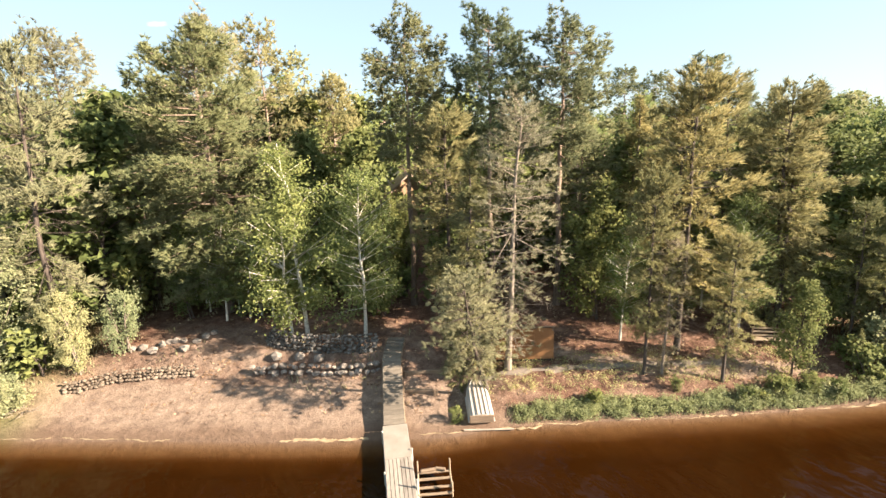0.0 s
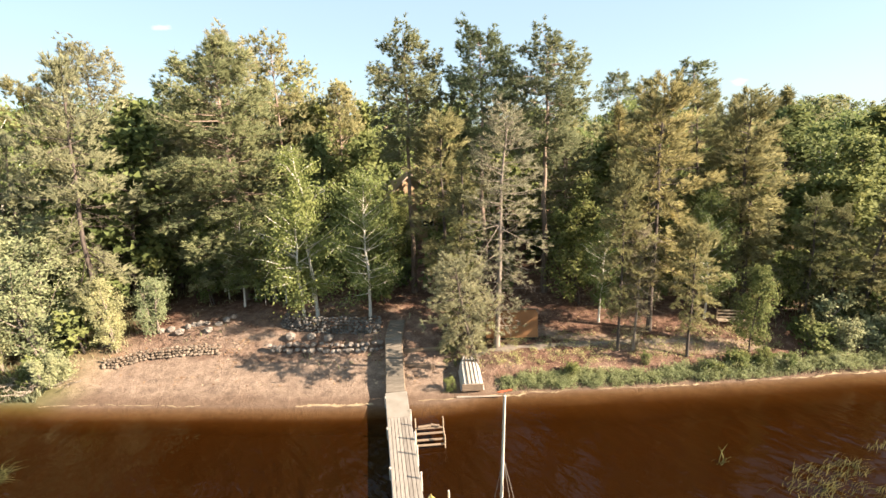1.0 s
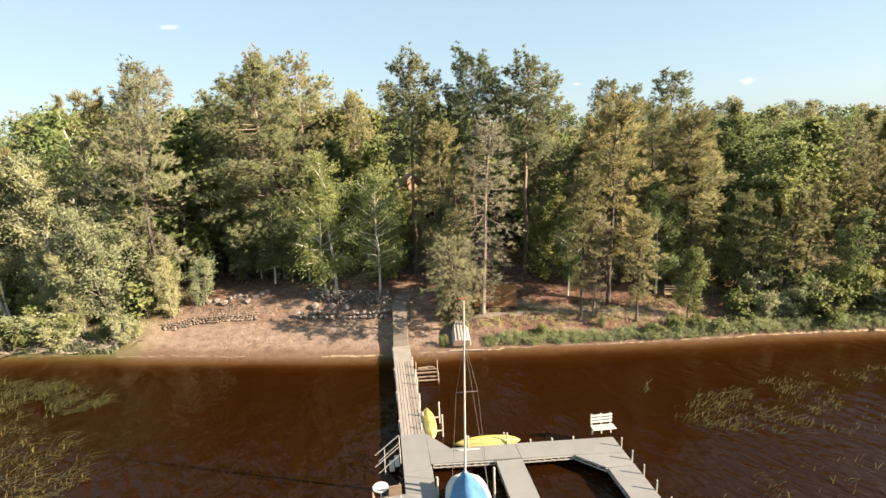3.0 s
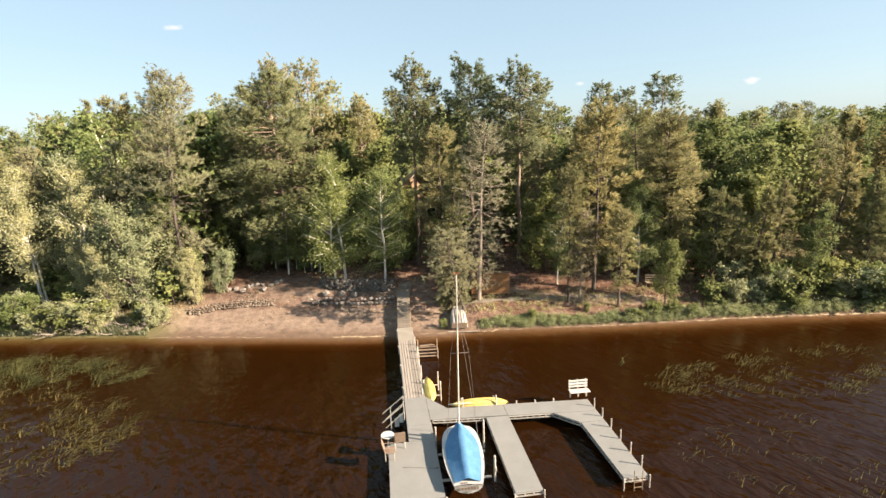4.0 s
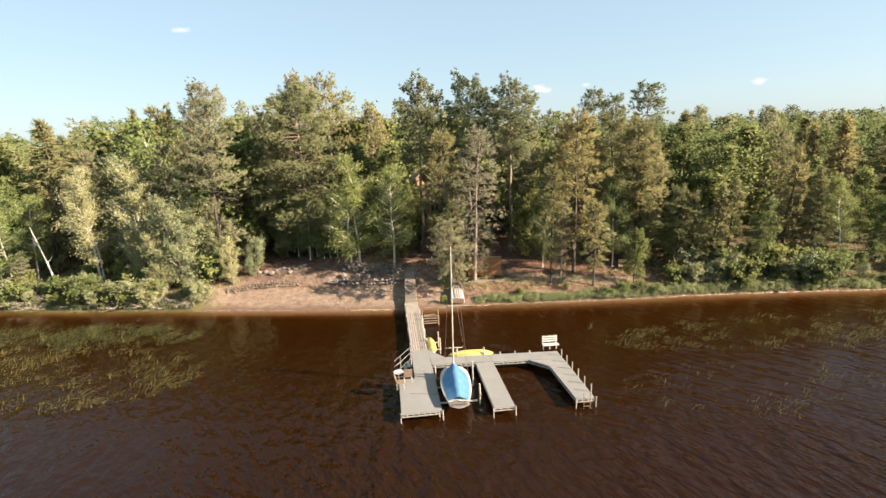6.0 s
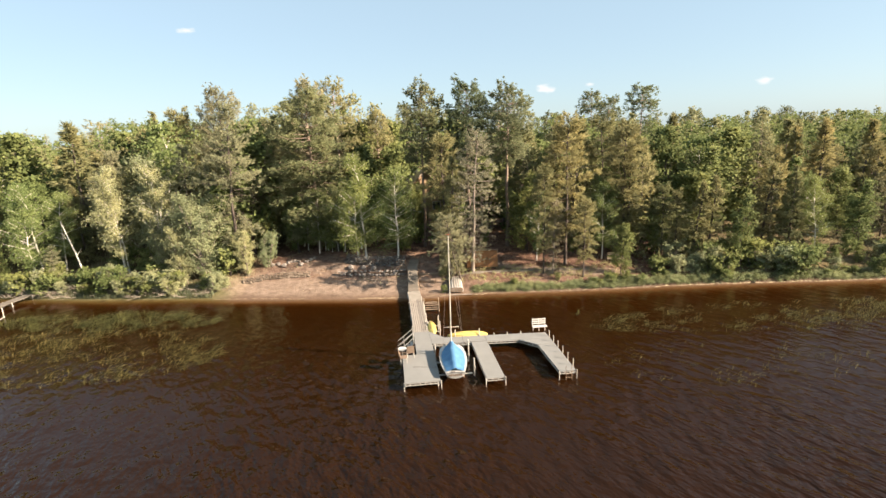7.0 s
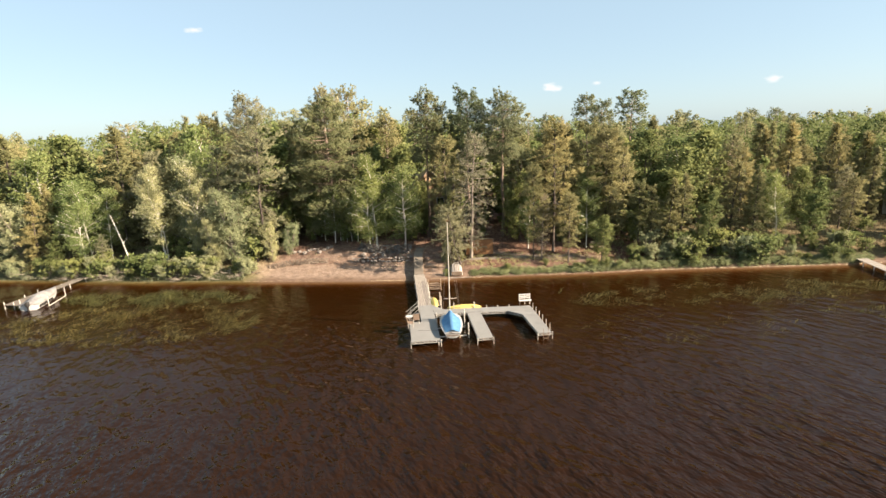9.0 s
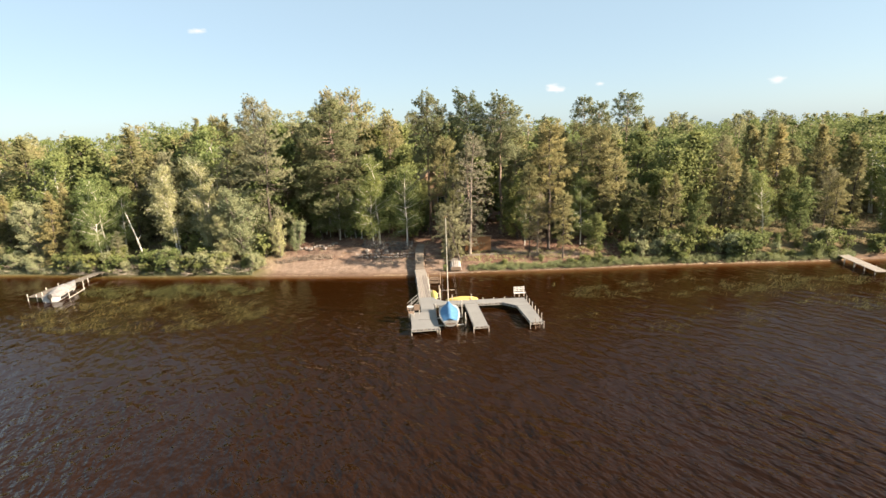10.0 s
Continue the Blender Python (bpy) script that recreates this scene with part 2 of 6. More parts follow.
# ---- helpers of this scene ----
def mesh_np(name, verts, faces_list, mats, smooth=False, normals=None):
    """A mesh from arrays of vertices and of triangles or quads."""
    me = bpy.data.meshes.new(name)
    counts = [np.full(len(f), f.shape[1], np.int32) for f in faces_list if len(f)]
    loops = np.concatenate([f.ravel() for f in faces_list if len(f)]).astype(np.int32)
    totals = np.concatenate(counts)
    me.vertices.add(len(verts))
    me.vertices.foreach_set("co", np.asarray(verts, np.float32).ravel())
    me.loops.add(len(loops))
    me.loops.foreach_set("vertex_index", loops)
    me.polygons.add(len(totals))
    me.polygons.foreach_set("loop_start", np.concatenate([[0], np.cumsum(totals)[:-1]]).astype(np.int32))
    me.polygons.foreach_set("loop_total", totals)
    if smooth:
        me.polygons.foreach_set("use_smooth", np.ones(len(totals), bool))
    for m in mats:
        me.materials.append(m)
    me.update(calc_edges=True)
    if normals is not None:
        me.normals_split_custom_set_from_vertices(np.asarray(normals, np.float32))
    return me


def part(name, bm, mat, parent=None, label="", smooth=False):
    """Links a bmesh as one mesh object, under a thing or a part if one is given."""
    me = bpy.data.meshes.new(name)
    bm.normal_update()
    bm.to_mesh(me)
    bm.free()
    me.materials.append(mat)
    if smooth:
        for p in me.polygons:
            p.use_smooth = True
    ob = new(name, me)
    if parent is not None:
        ob.parent = parent
    if label:
        ob["label"] = label
    return ob


def thing(name, m, label, category, group="", kind=""):
    ob = new(name)
    ob.matrix_world = m
    return tagged(ob, label, category, group, kind)


def B():
    return bmesh.new()


def box(bm, cx, cy, cz, sx, sy, sz, rz=0.0, rx=0.0, ry=0.0, bevel=0.0):
    got = bmesh.ops.create_cube(bm, size=1.0, matrix=pose(cx, cy, cz, rx, ry, rz) @ Matrix.Diagonal((sx, sy, sz, 1)))
    if bevel:
        edges = list({e for v in got["verts"] for e in v.link_edges})
        bmesh.ops.bevel(bm, geom=edges, offset=bevel, segments=1, affect="EDGES")
    return bm


def rod(bm, p0, p1, r0, r1=None, sides=8):
    p0, p1 = Vector(p0), Vector(p1)
    d = p1 - p0
    m = Matrix.Translation((p0 + p1) / 2) @ d.to_track_quat("Z", "Y").to_matrix().to_4x4()
    bmesh.ops.create_cone(bm, cap_ends=True, segments=sides, radius1=r0, radius2=r0 if r1 is None else r1, depth=d.length, matrix=m)
    return bm


def prism(bm, pts, z0, z1):
    """An upright slab over a polygon given anticlockwise."""
    lo = [bm.verts.new((x, y, z0)) for x, y in pts]
    hi = [bm.verts.new((x, y, z1)) for x, y in pts]
    bm.faces.new(hi)
    bm.faces.new(lo[::-1])
    k = len(pts)
    for i in range(k):
        bm.faces.new((lo[i], lo[(i + 1) % k], hi[(i + 1) % k], hi[i]))
    return bm


def loft(bm, rings, close=True, caps=True):
    """Skin through rings of points of equal count."""
    vs = [[bm.verts.new(p) for p in ring] for ring in rings]
    k = len(vs[0])
    for a, b in zip(vs, vs[1:]):
        for i in range(k if close else k - 1):
            bm.faces.new((a[i], a[(i + 1) % k], b[(i + 1) % k], b[i]))
    if caps and close:
        bm.faces.new(vs[0][::-1])
        bm.faces.new(vs[-1])
    return bm


def gz(x, y):
    return float(ground_z(x, y))


# ---- ground and water ----
SHORE_X = [-900, -200, -100, -60, -53, -42, -36, -29, -25, -20, -14, -8, -4.5, -2, 1.5, 6.5, 10, 14, 17, 21, 25, 30, 36, 42, 50, 70, 100, 200, 900]
SHORE_Y = [60, 30, 21, 17.9, 17.9, 17.2, 17.1, 17.3, 17.4, 17.5, 17.6, 17.65, 17.9, 18.1, 18.7, 19.3, 19.6, 20.1, 20.5, 21.2, 21.6, 22.1, 22.5, 23.1, 24.2, 26, 29, 42, 90]


def shore(x):
    return np.interp(x, SHORE_X, SHORE_Y)


def ground_z(x, y):
    """Height of the ground: lake bed, beach, bank and the forest floor behind."""
    x, y = np.asarray(x, float), np.asarray(y, float)
    d = y - shore(x)
    beach = np.interp(d, [-400, -60, -25, -8, -3, -1.4, 0, 1.5, 3.2, 4.6, 5.8, 9, 20, 45, 100, 300, 900], [-9, -6, -3.4, -1.7, -0.46, -0.1, 0.045, 0.22, 0.6, 1.05, 1.8, 2.3, 3.0, 3.6, 4.6, 6, 8])
    bank = np.interp(d, [-400, -60, -25, -8, -3, -1.4, 0, 0.5, 1.6, 3.0, 5.6, 9, 20, 45, 100, 300, 900], [-9, -6, -3.0, -1.1, -0.4, -0.16, 0, 0.25, 0.8, 1.35, 1.8, 2.3, 3.0, 3.6, 4.6, 6, 8])
    k = np.clip((x + 25) / 3, 0, 1) * np.clip((1.5 - x) / 2, 0, 1)
    return beach * k + bank * (1 - k)


def spaced(stops):
    """Grid lines: (from, to, step) stretches joined."""
    return np.unique(np.round(np.concatenate([np.arange(a, b + 1e-6, s) for a, b, s in stops]), 3))


def grid_mesh(name, xs, ys, height, mat):
    X, Y = np.meshgrid(xs, ys)
    Z = height(X, Y)
    v = np.stack([X, Y, Z], -1).reshape(-1, 3)
    w = len(xs)
    i = (np.arange(len(ys) - 1)[:, None] * w + np.arange(w - 1)[None]).ravel()
    me = mesh_np(name, v, [np.stack([i, i + 1, i + 1 + w, i + w], 1)], [mat], smooth=True)
    return me, X.ravel(), Y.ravel()


def lumps(X, Y):
    """Smooth unevenness of the soil from a few crossed waves."""
    return 0.5 * np.sin(0.9 * X + 1.3 * np.sin(0.7 * Y)) * np.sin(1.1 * Y + 0.8 * np.sin(0.5 * X)) + 0.3 * np.sin(2.3 * X + 0.9 * Y) * np.sin(1.9 * Y - 1.2 * X)


def soil_height(X, Y):
    d = Y - shore(X)
    return ground_z(X, Y) + lumps(X, Y) * np.clip(d / 6, 0, 1) * 0.07 + lumps(3 * X, 3 * Y) * np.clip(d - 0.6, 0, 1) * 0.03


def smooth_step(a, b, v):
    t = np.clip((v - a) / (b - a), 0, 1)
    return t * t * (3 - 2 * t)


# forest floor of rust-brown needles, pale sand on the beach, wet at the water's edge
m, n, l, b = material("forest_floor_and_sand", 0.95, 0, 0.15)
co = n.new("ShaderNodeTexCoord").outputs["Object"]
big, mid, fine = noise_node(n, l, 0.35, 5, 0.65, co), noise_node(n, l, 1.8, 5, 0.7, co), noise_node(n, l, 14, 5, 0.75, co)
needles = ramp_node(n, l, mid.outputs[0], [(0.25, (0.07, 0.039, 0.029)), (0.5, (0.148, 0.088, 0.065)), (0.75, (0.29, 0.2, 0.152))])
fleck = ramp_node(n, l, fine.outputs[0], [(0.35, (0.55, 0.5, 0.46)), (0.7, (1.3, 1.25, 1.2))])
needles = mix_node(n, l, needles.outputs[0], fleck.outputs[0], 1.0, "MULTIPLY")
sand = ramp_node(n, l, mid.outputs[0], [(0.3, (0.152, 0.113, 0.09)), (0.55, (0.27, 0.206, 0.162)), (0.75, (0.35, 0.276, 0.22))])
sand = mix_node(n, l, sand.outputs[0], fleck.outputs[0], 0.8, "MULTIPLY")
at = n.new("ShaderNodeAttribute")
at.attribute_name = "sandy"
add = n.new("ShaderNodeMath")
add.operation = "MULTIPLY_ADD"
l.new(big.outputs[0], add.inputs[0])
add.inputs[1].default_value = 0.9
l.new(at.outputs["Fac"], add.inputs[2])
edge = ramp_node(n, l, add.outputs[0], [(0.72, (0, 0, 0)), (1.02, (1, 1, 1))])
col = mix_node(n, l, needles, sand, edge.outputs[0])
wet = n.new("ShaderNodeAttribute")
wet.attribute_name = "wetness"
damp = ramp_node(n, l, mid.outputs[0], [(0.3, (0.118, 0.078, 0.054)), (0.7, (0.172, 0.115, 0.08))])
col = mix_node(n, l, col, damp.outputs[0], wet.outputs["Fac"])
gr = n.new("ShaderNodeAttribute")
gr.attribute_name = "mossy"
mossy = mix_node(n, l, (0.075, 0.085, 0.03), (0.16, 0.14, 0.06), mid.outputs[0])
col = mix_node(n, l, col, mossy, gr.outputs["Fac"])
l.new(col, b.inputs["Base Color"])
rough_ground = n.new("ShaderNodeMath")
rough_ground.operation, rough_ground.inputs[1].default_value = "MULTIPLY_ADD", 2.5
l.new(mid.outputs[0], rough_ground.inputs[0])
l.new(fine.outputs[0], rough_ground.inputs[2])
bump_on(n, l, b, rough_ground.outputs[0], 0.8, 0.06)
M_GROUND = m
gx = spaced([(-1500, -300, 150), (-300, -80, 10), (-80, -30, 1.0), (-30, 30, 0.3), (30, 80, 1.0), (80, 300, 10), (300, 1500, 150)])
gy = spaced([(-1500, -60, 120), (-60, 12, 3), (12, 32, 0.3), (32, 60, 1.5), (60, 160, 10), (160, 1500, 120)])
me, X, Y = grid_mesh("ground", gx, gy, soil_height, M_GROUND)
ground = tagged(new("ground", me), "rust-brown needle-strewn forest floor with a pale sand beach", "ground", kind="structure")
D = Y - shore(X)
sandy = smooth_step(-27, -24, X) * (1 - smooth_step(-2.5, 1.5, X)) * (1 - smooth_step(1.6, 4.2, D)) + 0.45 * (1 - smooth_step(0.2, 0.7, D)) * (X > 0) + 0.6 * (1 - smooth_step(0.15, 0.75, np.abs(Y - np.interp(X, [3, 4.8, 6.2, 10.9, 18], [24, 23.7, 23.1, 22.5, 22.8])))) * smooth_step(2, 4, X) * (1 - smooth_step(17, 20, X)) + (0.42 - 0.16 * smooth_step(0, 3, X)) * smooth_step(-27, -22, X) * (1 - smooth_step(14, 19, X)) * (1 - smooth_step(5, 16, D))
me.attributes.new("sandy", "FLOAT", "POINT").data.foreach_set("value", np.clip(sandy, 0, 1).astype(np.float32))
wetness = 1 - smooth_step(-0.1, 1.3, D + 0.25 * np.sin(X * 1.1) * np.sin(X * 0.37))
me.attributes.new("wetness", "FLOAT", "POINT").data.foreach_set("value", wetness.astype(np.float32))
mossy = np.clip(1 - smooth_step(-25, -21, X) * (1 - smooth_step(19, 27, X)), 0, 1) * (0.5 * smooth_step(0.3, 1.2, D) + 0.75 * smooth_step(-2.4, -0.8, D) * (1 - smooth_step(0.6, 1.6, D)) * (X < 0))
me.attributes.new("mossy", "FLOAT", "POINT").data.foreach_set("value", mossy.astype(np.float32))

# tea-coloured lake: clear over the sand at the edge, dark brown where it deepens, with small wind ripples
m, n, l, b = material("brown_lake_water", 0.06, 0, 0.23)
b.inputs["IOR"].default_value = 1.33
co = n.new("ShaderNodeTexCoord").outputs["Object"]
dp = n.new("ShaderNodeAttribute")
dp.attribute_name = "depth"
sw = noise_node(n, l, 0.2, 5, 0.65, co, (1, 1.8, 1))
vary = n.new("ShaderNodeMath")
vary.operation, vary.inputs[1].default_value, vary.inputs[2].default_value = "MULTIPLY_ADD", 1.5, -0.75
l.new(sw.outputs[0], vary.inputs[0])
dsum = n.new("ShaderNodeMath")
dsum.operation = "ADD"
dsc = n.new("ShaderNodeMath")
dsc.operation = "MULTIPLY"
dk = n.new("ShaderNodeMath")
dk.operation, dk.use_clamp = "MULTIPLY_ADD", True
dk.inputs[1].default_value, dk.inputs[2].default_value = 0.5, 0.15
l.new(dp.outputs["Fac"], dk.inputs[0])
l.new(vary.outputs[0], dsc.inputs[0])
l.new(dk.outputs[0], dsc.inputs[1])
l.new(dp.outputs["Fac"], dsum.inputs[0])
l.new(dsc.outputs[0], dsum.inputs[1])
scale = n.new("ShaderNodeMath")
scale.operation, scale.inputs[1].default_value = "MULTIPLY", 0.25
l.new(dsum.outputs[0], scale.inputs[0])
tea = ramp_node(n, l, scale.outputs[0], [(0.0, (0.0902, 0.0443, 0.0156)), (0.04, (0.029, 0.01, 0.0017)), (0.1, (0.016, 0.0051, 0.0008)), (0.25, (0.0136, 0.0046, 0.0009)), (0.6, (0.0137, 0.0051, 0.0013)), (1.0, (0.0126, 0.0051, 0.0017))])
l.new(tea.outputs[0], b.inputs["Base Color"])
wm = n.new("ShaderNodeMapping")
wm.inputs["Rotation"].default_value = (0, 0, radians(52))
l.new(co, wm.inputs["Vector"])
co = wm.outputs[0]
r1 = noise_node(n, l, 1.0, 2.5, 0.5, co, (0.72, 1.35, 1))
r2 = noise_node(n, l, 5.0, 3, 0.5, co, (0.6, 1.3, 1))
rs = n.new("ShaderNodeMath")
rs.operation, rs.inputs[1].default_value = "MULTIPLY_ADD", 0.07
l.new(r2.outputs[0], rs.inputs[0])
l.new(r1.outputs[0], rs.inputs[2])
gust = noise_node(n, l, 0.045, 3, 0.6, co, (1, 1.8, 1))
calm = ramp_node(n, l, gust.outputs[0], [(0.35, (0.35, 0.35, 0.35)), (0.62, (1, 1, 1))])
shelter = n.new("ShaderNodeMapRange")
shelter.inputs[1].default_value, shelter.inputs[2].default_value, shelter.inputs[3].default_value, shelter.inputs[4].default_value = 1.0, 4.6, 0.22, 1.15
l.new(dp.outputs["Fac"], shelter.inputs[0])
amp = n.new("ShaderNodeMath")
amp.operation = "MULTIPLY"
l.new(calm.outputs[0], amp.inputs[0])
l.new(shelter.outputs[0], amp.inputs[1])
wave = n.new("ShaderNodeMath")
wave.operation = "MULTIPLY"
l.new(rs.outputs[0], wave.inputs[0])
l.new(amp.outputs[0], wave.inputs[1])
bump_on(n, l, b, wave.outputs[0], 0.8, 0.6)
clear = n.new("ShaderNodeBsdfTransparent")
tint = ramp_node(n, l, dp.outputs["Fac"], [(0.0, (0.97, 0.95, 0.92)), (0.08, (0.9, 0.79, 0.62)), (0.25, (0.72, 0.48, 0.25)), (0.6, (0.5, 0.25, 0.08))])
l.new(tint.outputs[0], clear.inputs[0])
cf = ramp_node(n, l, dp.outputs["Fac"], [(0.0, (0.0, 0.0, 0.0)), (0.06, (0.22, 0.22, 0.22)), (0.2, (0.72, 0.72, 0.72)), (0.5, (1, 1, 1))])
mx = n.new("ShaderNodeMixShader")
l.new(cf.outputs[0], mx.inputs[0])
l.new(clear.outputs[0], mx.inputs[1])
l.new(b.outputs[0], mx.inputs[2])
l.new(mx.outputs[0], n["Material Output"].inputs[0])
M_WATER = m
wx = spaced([(-1500, -300, 200), (-300, -80, 10), (-80, 80, 1.0), (80, 300, 10), (300, 1500, 200)])
wy = spaced([(-1500, -60, 160), (-60, 8, 4), (8, 14, 0.5), (14, 25, 0.2), (25, 26, 1), (26, 110, 12)])
me, X, Y = grid_mesh("water", wx, wy, lambda X, Y: X * 0, M_WATER)
water = tagged(new("water", me), "dark tea-brown lake with small wind ripples", "lake", kind="structure")
me.attributes.new("depth", "FLOAT", "POINT").data.foreach_set("value", np.maximum(0, -ground_z(X, Y)).astype(np.float32))

# ---- trees ----


def unit(v):
    return v / np.maximum(np.linalg.norm(v, axis=-1, keepdims=True), 1e-9)


def cones(P0, P1, R0, R1, sides=5):
    """Tapered tubes from P0 to P1, as vertices and quads."""
    P0, P1 = np.asarray(P0, float), np.asarray(P1, float)
    d = unit(P1 - P0)
    a = unit(np.cross(d, np.where(np.abs(d[:, 2:3]) > 0.9, [[1.0, 0, 0]], [[0, 0, 1.0]])))
    c = np.cross(d, a)
    ang = np.arange(sides) * 2 * np.pi / sides
    ring = a[:, None] * np.cos(ang)[None, :, None] + c[:, None] * np.sin(ang)[None, :, None]
    lo, hi = P0[:, None] + ring * np.asarray(R0)[:, None, None], P1[:, None] + ring * np.asarray(R1)[:, None, None]
    v = np.concatenate([lo, hi], 1).reshape(-1, 3)
    k = np.arange(len(P0))[:, None] * 2 * sides
    i = np.arange(sides)[None]
    j = (i + 1) % sides
    f = np.stack([k + i, k + j, k + sides + j, k + sides + i], -1).reshape(-1, 4)
    return v, f


OPEN = np.array([0.42, -0.5, 0.42])  # towards sun and open water, where shore trees turn their leaves


def tuft_mesh(P, Dn, count, length, width, r, fan=0.62):
    """Sprays of narrow needles round each point, leaning along Dn."""
    n = len(P)
    d = unit(np.repeat(Dn, count, 0) * 0.75 + r.normal(size=(n * count, 3)) * fan * [1, 1, 0.75])
    L = length * r.uniform(0.65, 1.25, (n * count, 1))
    p = np.repeat(P, count, 0) + r.normal(size=(n * count, 3)) * length * 0.12
    face = np.repeat(Dn, count, 0) * [0.25, 0.25, 0.2] + OPEN + r.normal(size=d.shape) * 0.6  # sprays turn their broad side to the light
    s = unit(np.cross(d, face)) * width * r.uniform(0.7, 1.3, (n * count, 1)) / 2
    v = np.stack([p - s, p + s, p + d * L], 1).reshape(-1, 3)
    f = np.arange(n * count * 3).reshape(-1, 3)
    return v, f


def leaf_mesh(P, size, r, droop=0.0, wide=0.62, simple=False, face=None):
    """A pointed leaf at each point, turned at random or with its broad side to one direction."""
    n = len(P)
    d = r.normal(size=(n, 3))
    d[:, 2] = d[:, 2] * 0.6 - droop
    d = unit(d)
    s = unit(np.cross(d, r.normal(size=(n, 3)) if face is None else face + r.normal(size=(n, 3)) * 0.6))
    L = size * r.uniform(0.6, 1.3, (n, 1))
    if simple:
        v = np.stack([P - d * L / 2, P + s * L * wide / 2 + d * L * 0.2, P - s * L * wide / 2 + d * L * 0.3], 1).reshape(-1, 3)
        return v, np.arange(n * 3).reshape(-1, 3)
    v = np.stack([P - d * L / 2, P + s * L * wide / 2 + d * L * 0.05, P + d * L / 2, P - s * L * wide / 2 + d * L * 0.05], 1).reshape(-1, 3)
    return v, np.arange(n * 4).reshape(-1, 4)


def stem(H, r, lean=0.0, wobble=0.012, segs=9, radius=0.2):
    """A tapering, slightly crooked trunk: points and radii."""
    t = np.linspace(0, 1, segs + 1)
    ang = r.uniform(0, 6.28)
    off = np.cumsum(r.normal(size=(segs + 1, 2)) * wobble * H, 0) * t[:, None] ** 0.5
    off[0] = 0
    pts = np.stack([off[:, 0] + np.cos(ang) * lean * H * t ** 1.3, off[:, 1] + np.sin(ang) * lean * H * t ** 1.3, H * t], 1)
    rad = radius * (1 - t) ** 0.8 + 0.018
    rad[0] *= 1.25
    return pts, rad


def on_stem(pts, z):
    return np.stack([np.interp(z, pts[:, 2], pts[:, 0]), np.interp(z, pts[:, 2], pts[:, 1]), z], -1)


def crown_normals(v, f, keep, round_off=0.55):
    """Leaf normals eased towards the roundness of the crown, as the soft bunches of a real crown catch the light; leaves wound to face outwards."""
    c = v[f].mean(1)
    mid = np.array([c[:, 0].mean(), c[:, 1].mean(), np.percentile(c[:, 2], 35)])
    reach = np.array([c[:, 0].std(), c[:, 1].std(), c[:, 2].std() * 1.3]) + 1e-6
    out = unit(unit((c - mid) / reach) * round_off + unit(OPEN) * 0.65)
    nf = unit(np.cross(v[f[:, 1]] - v[f[:, 0]], v[f[:, 2]] - v[f[:, 0]]))
    flip = (nf * out).sum(1) < 0
    nf[flip] *= -1
    f = np.where(flip[:, None], f[:, ::-1], f)
    normals = np.zeros_like(v)
    normals[f.ravel()] = np.repeat(unit(nf * keep + out * (1 - keep)), f.shape[1], 0)
    return f, normals


def build_tree(name, wood, leaves, bark, leaf, label, category="tree"):
    """An empty at the base with the trunk (and its limbs) and the crown under it."""
    ob = thing(name, Matrix.Identity(4), label, category)
    v, f = [], []
    k = 0
    for wv, wf in wood:
        v.append(wv)
        f.append(wf + k)
        k += len(wv)
    t = new("trunk", mesh_np("trunk", np.concatenate(v), [np.concatenate(f)], [bark], smooth=True))
    t.parent = ob
    v, f = [], []
    k = 0
    for wv, wf in leaves:
        v.append(wv)
        f.append(wf + k)
        k += len(wv)
    v = np.concatenate(v)
    f, normals = crown_normals(v, np.concatenate(f), 0.64)
    c = new("crown", mesh_np("crown", v, [f], [leaf], True, normals))
    c.parent = ob
    ob["tall"] = float(v[:, 2].max())
    return ob


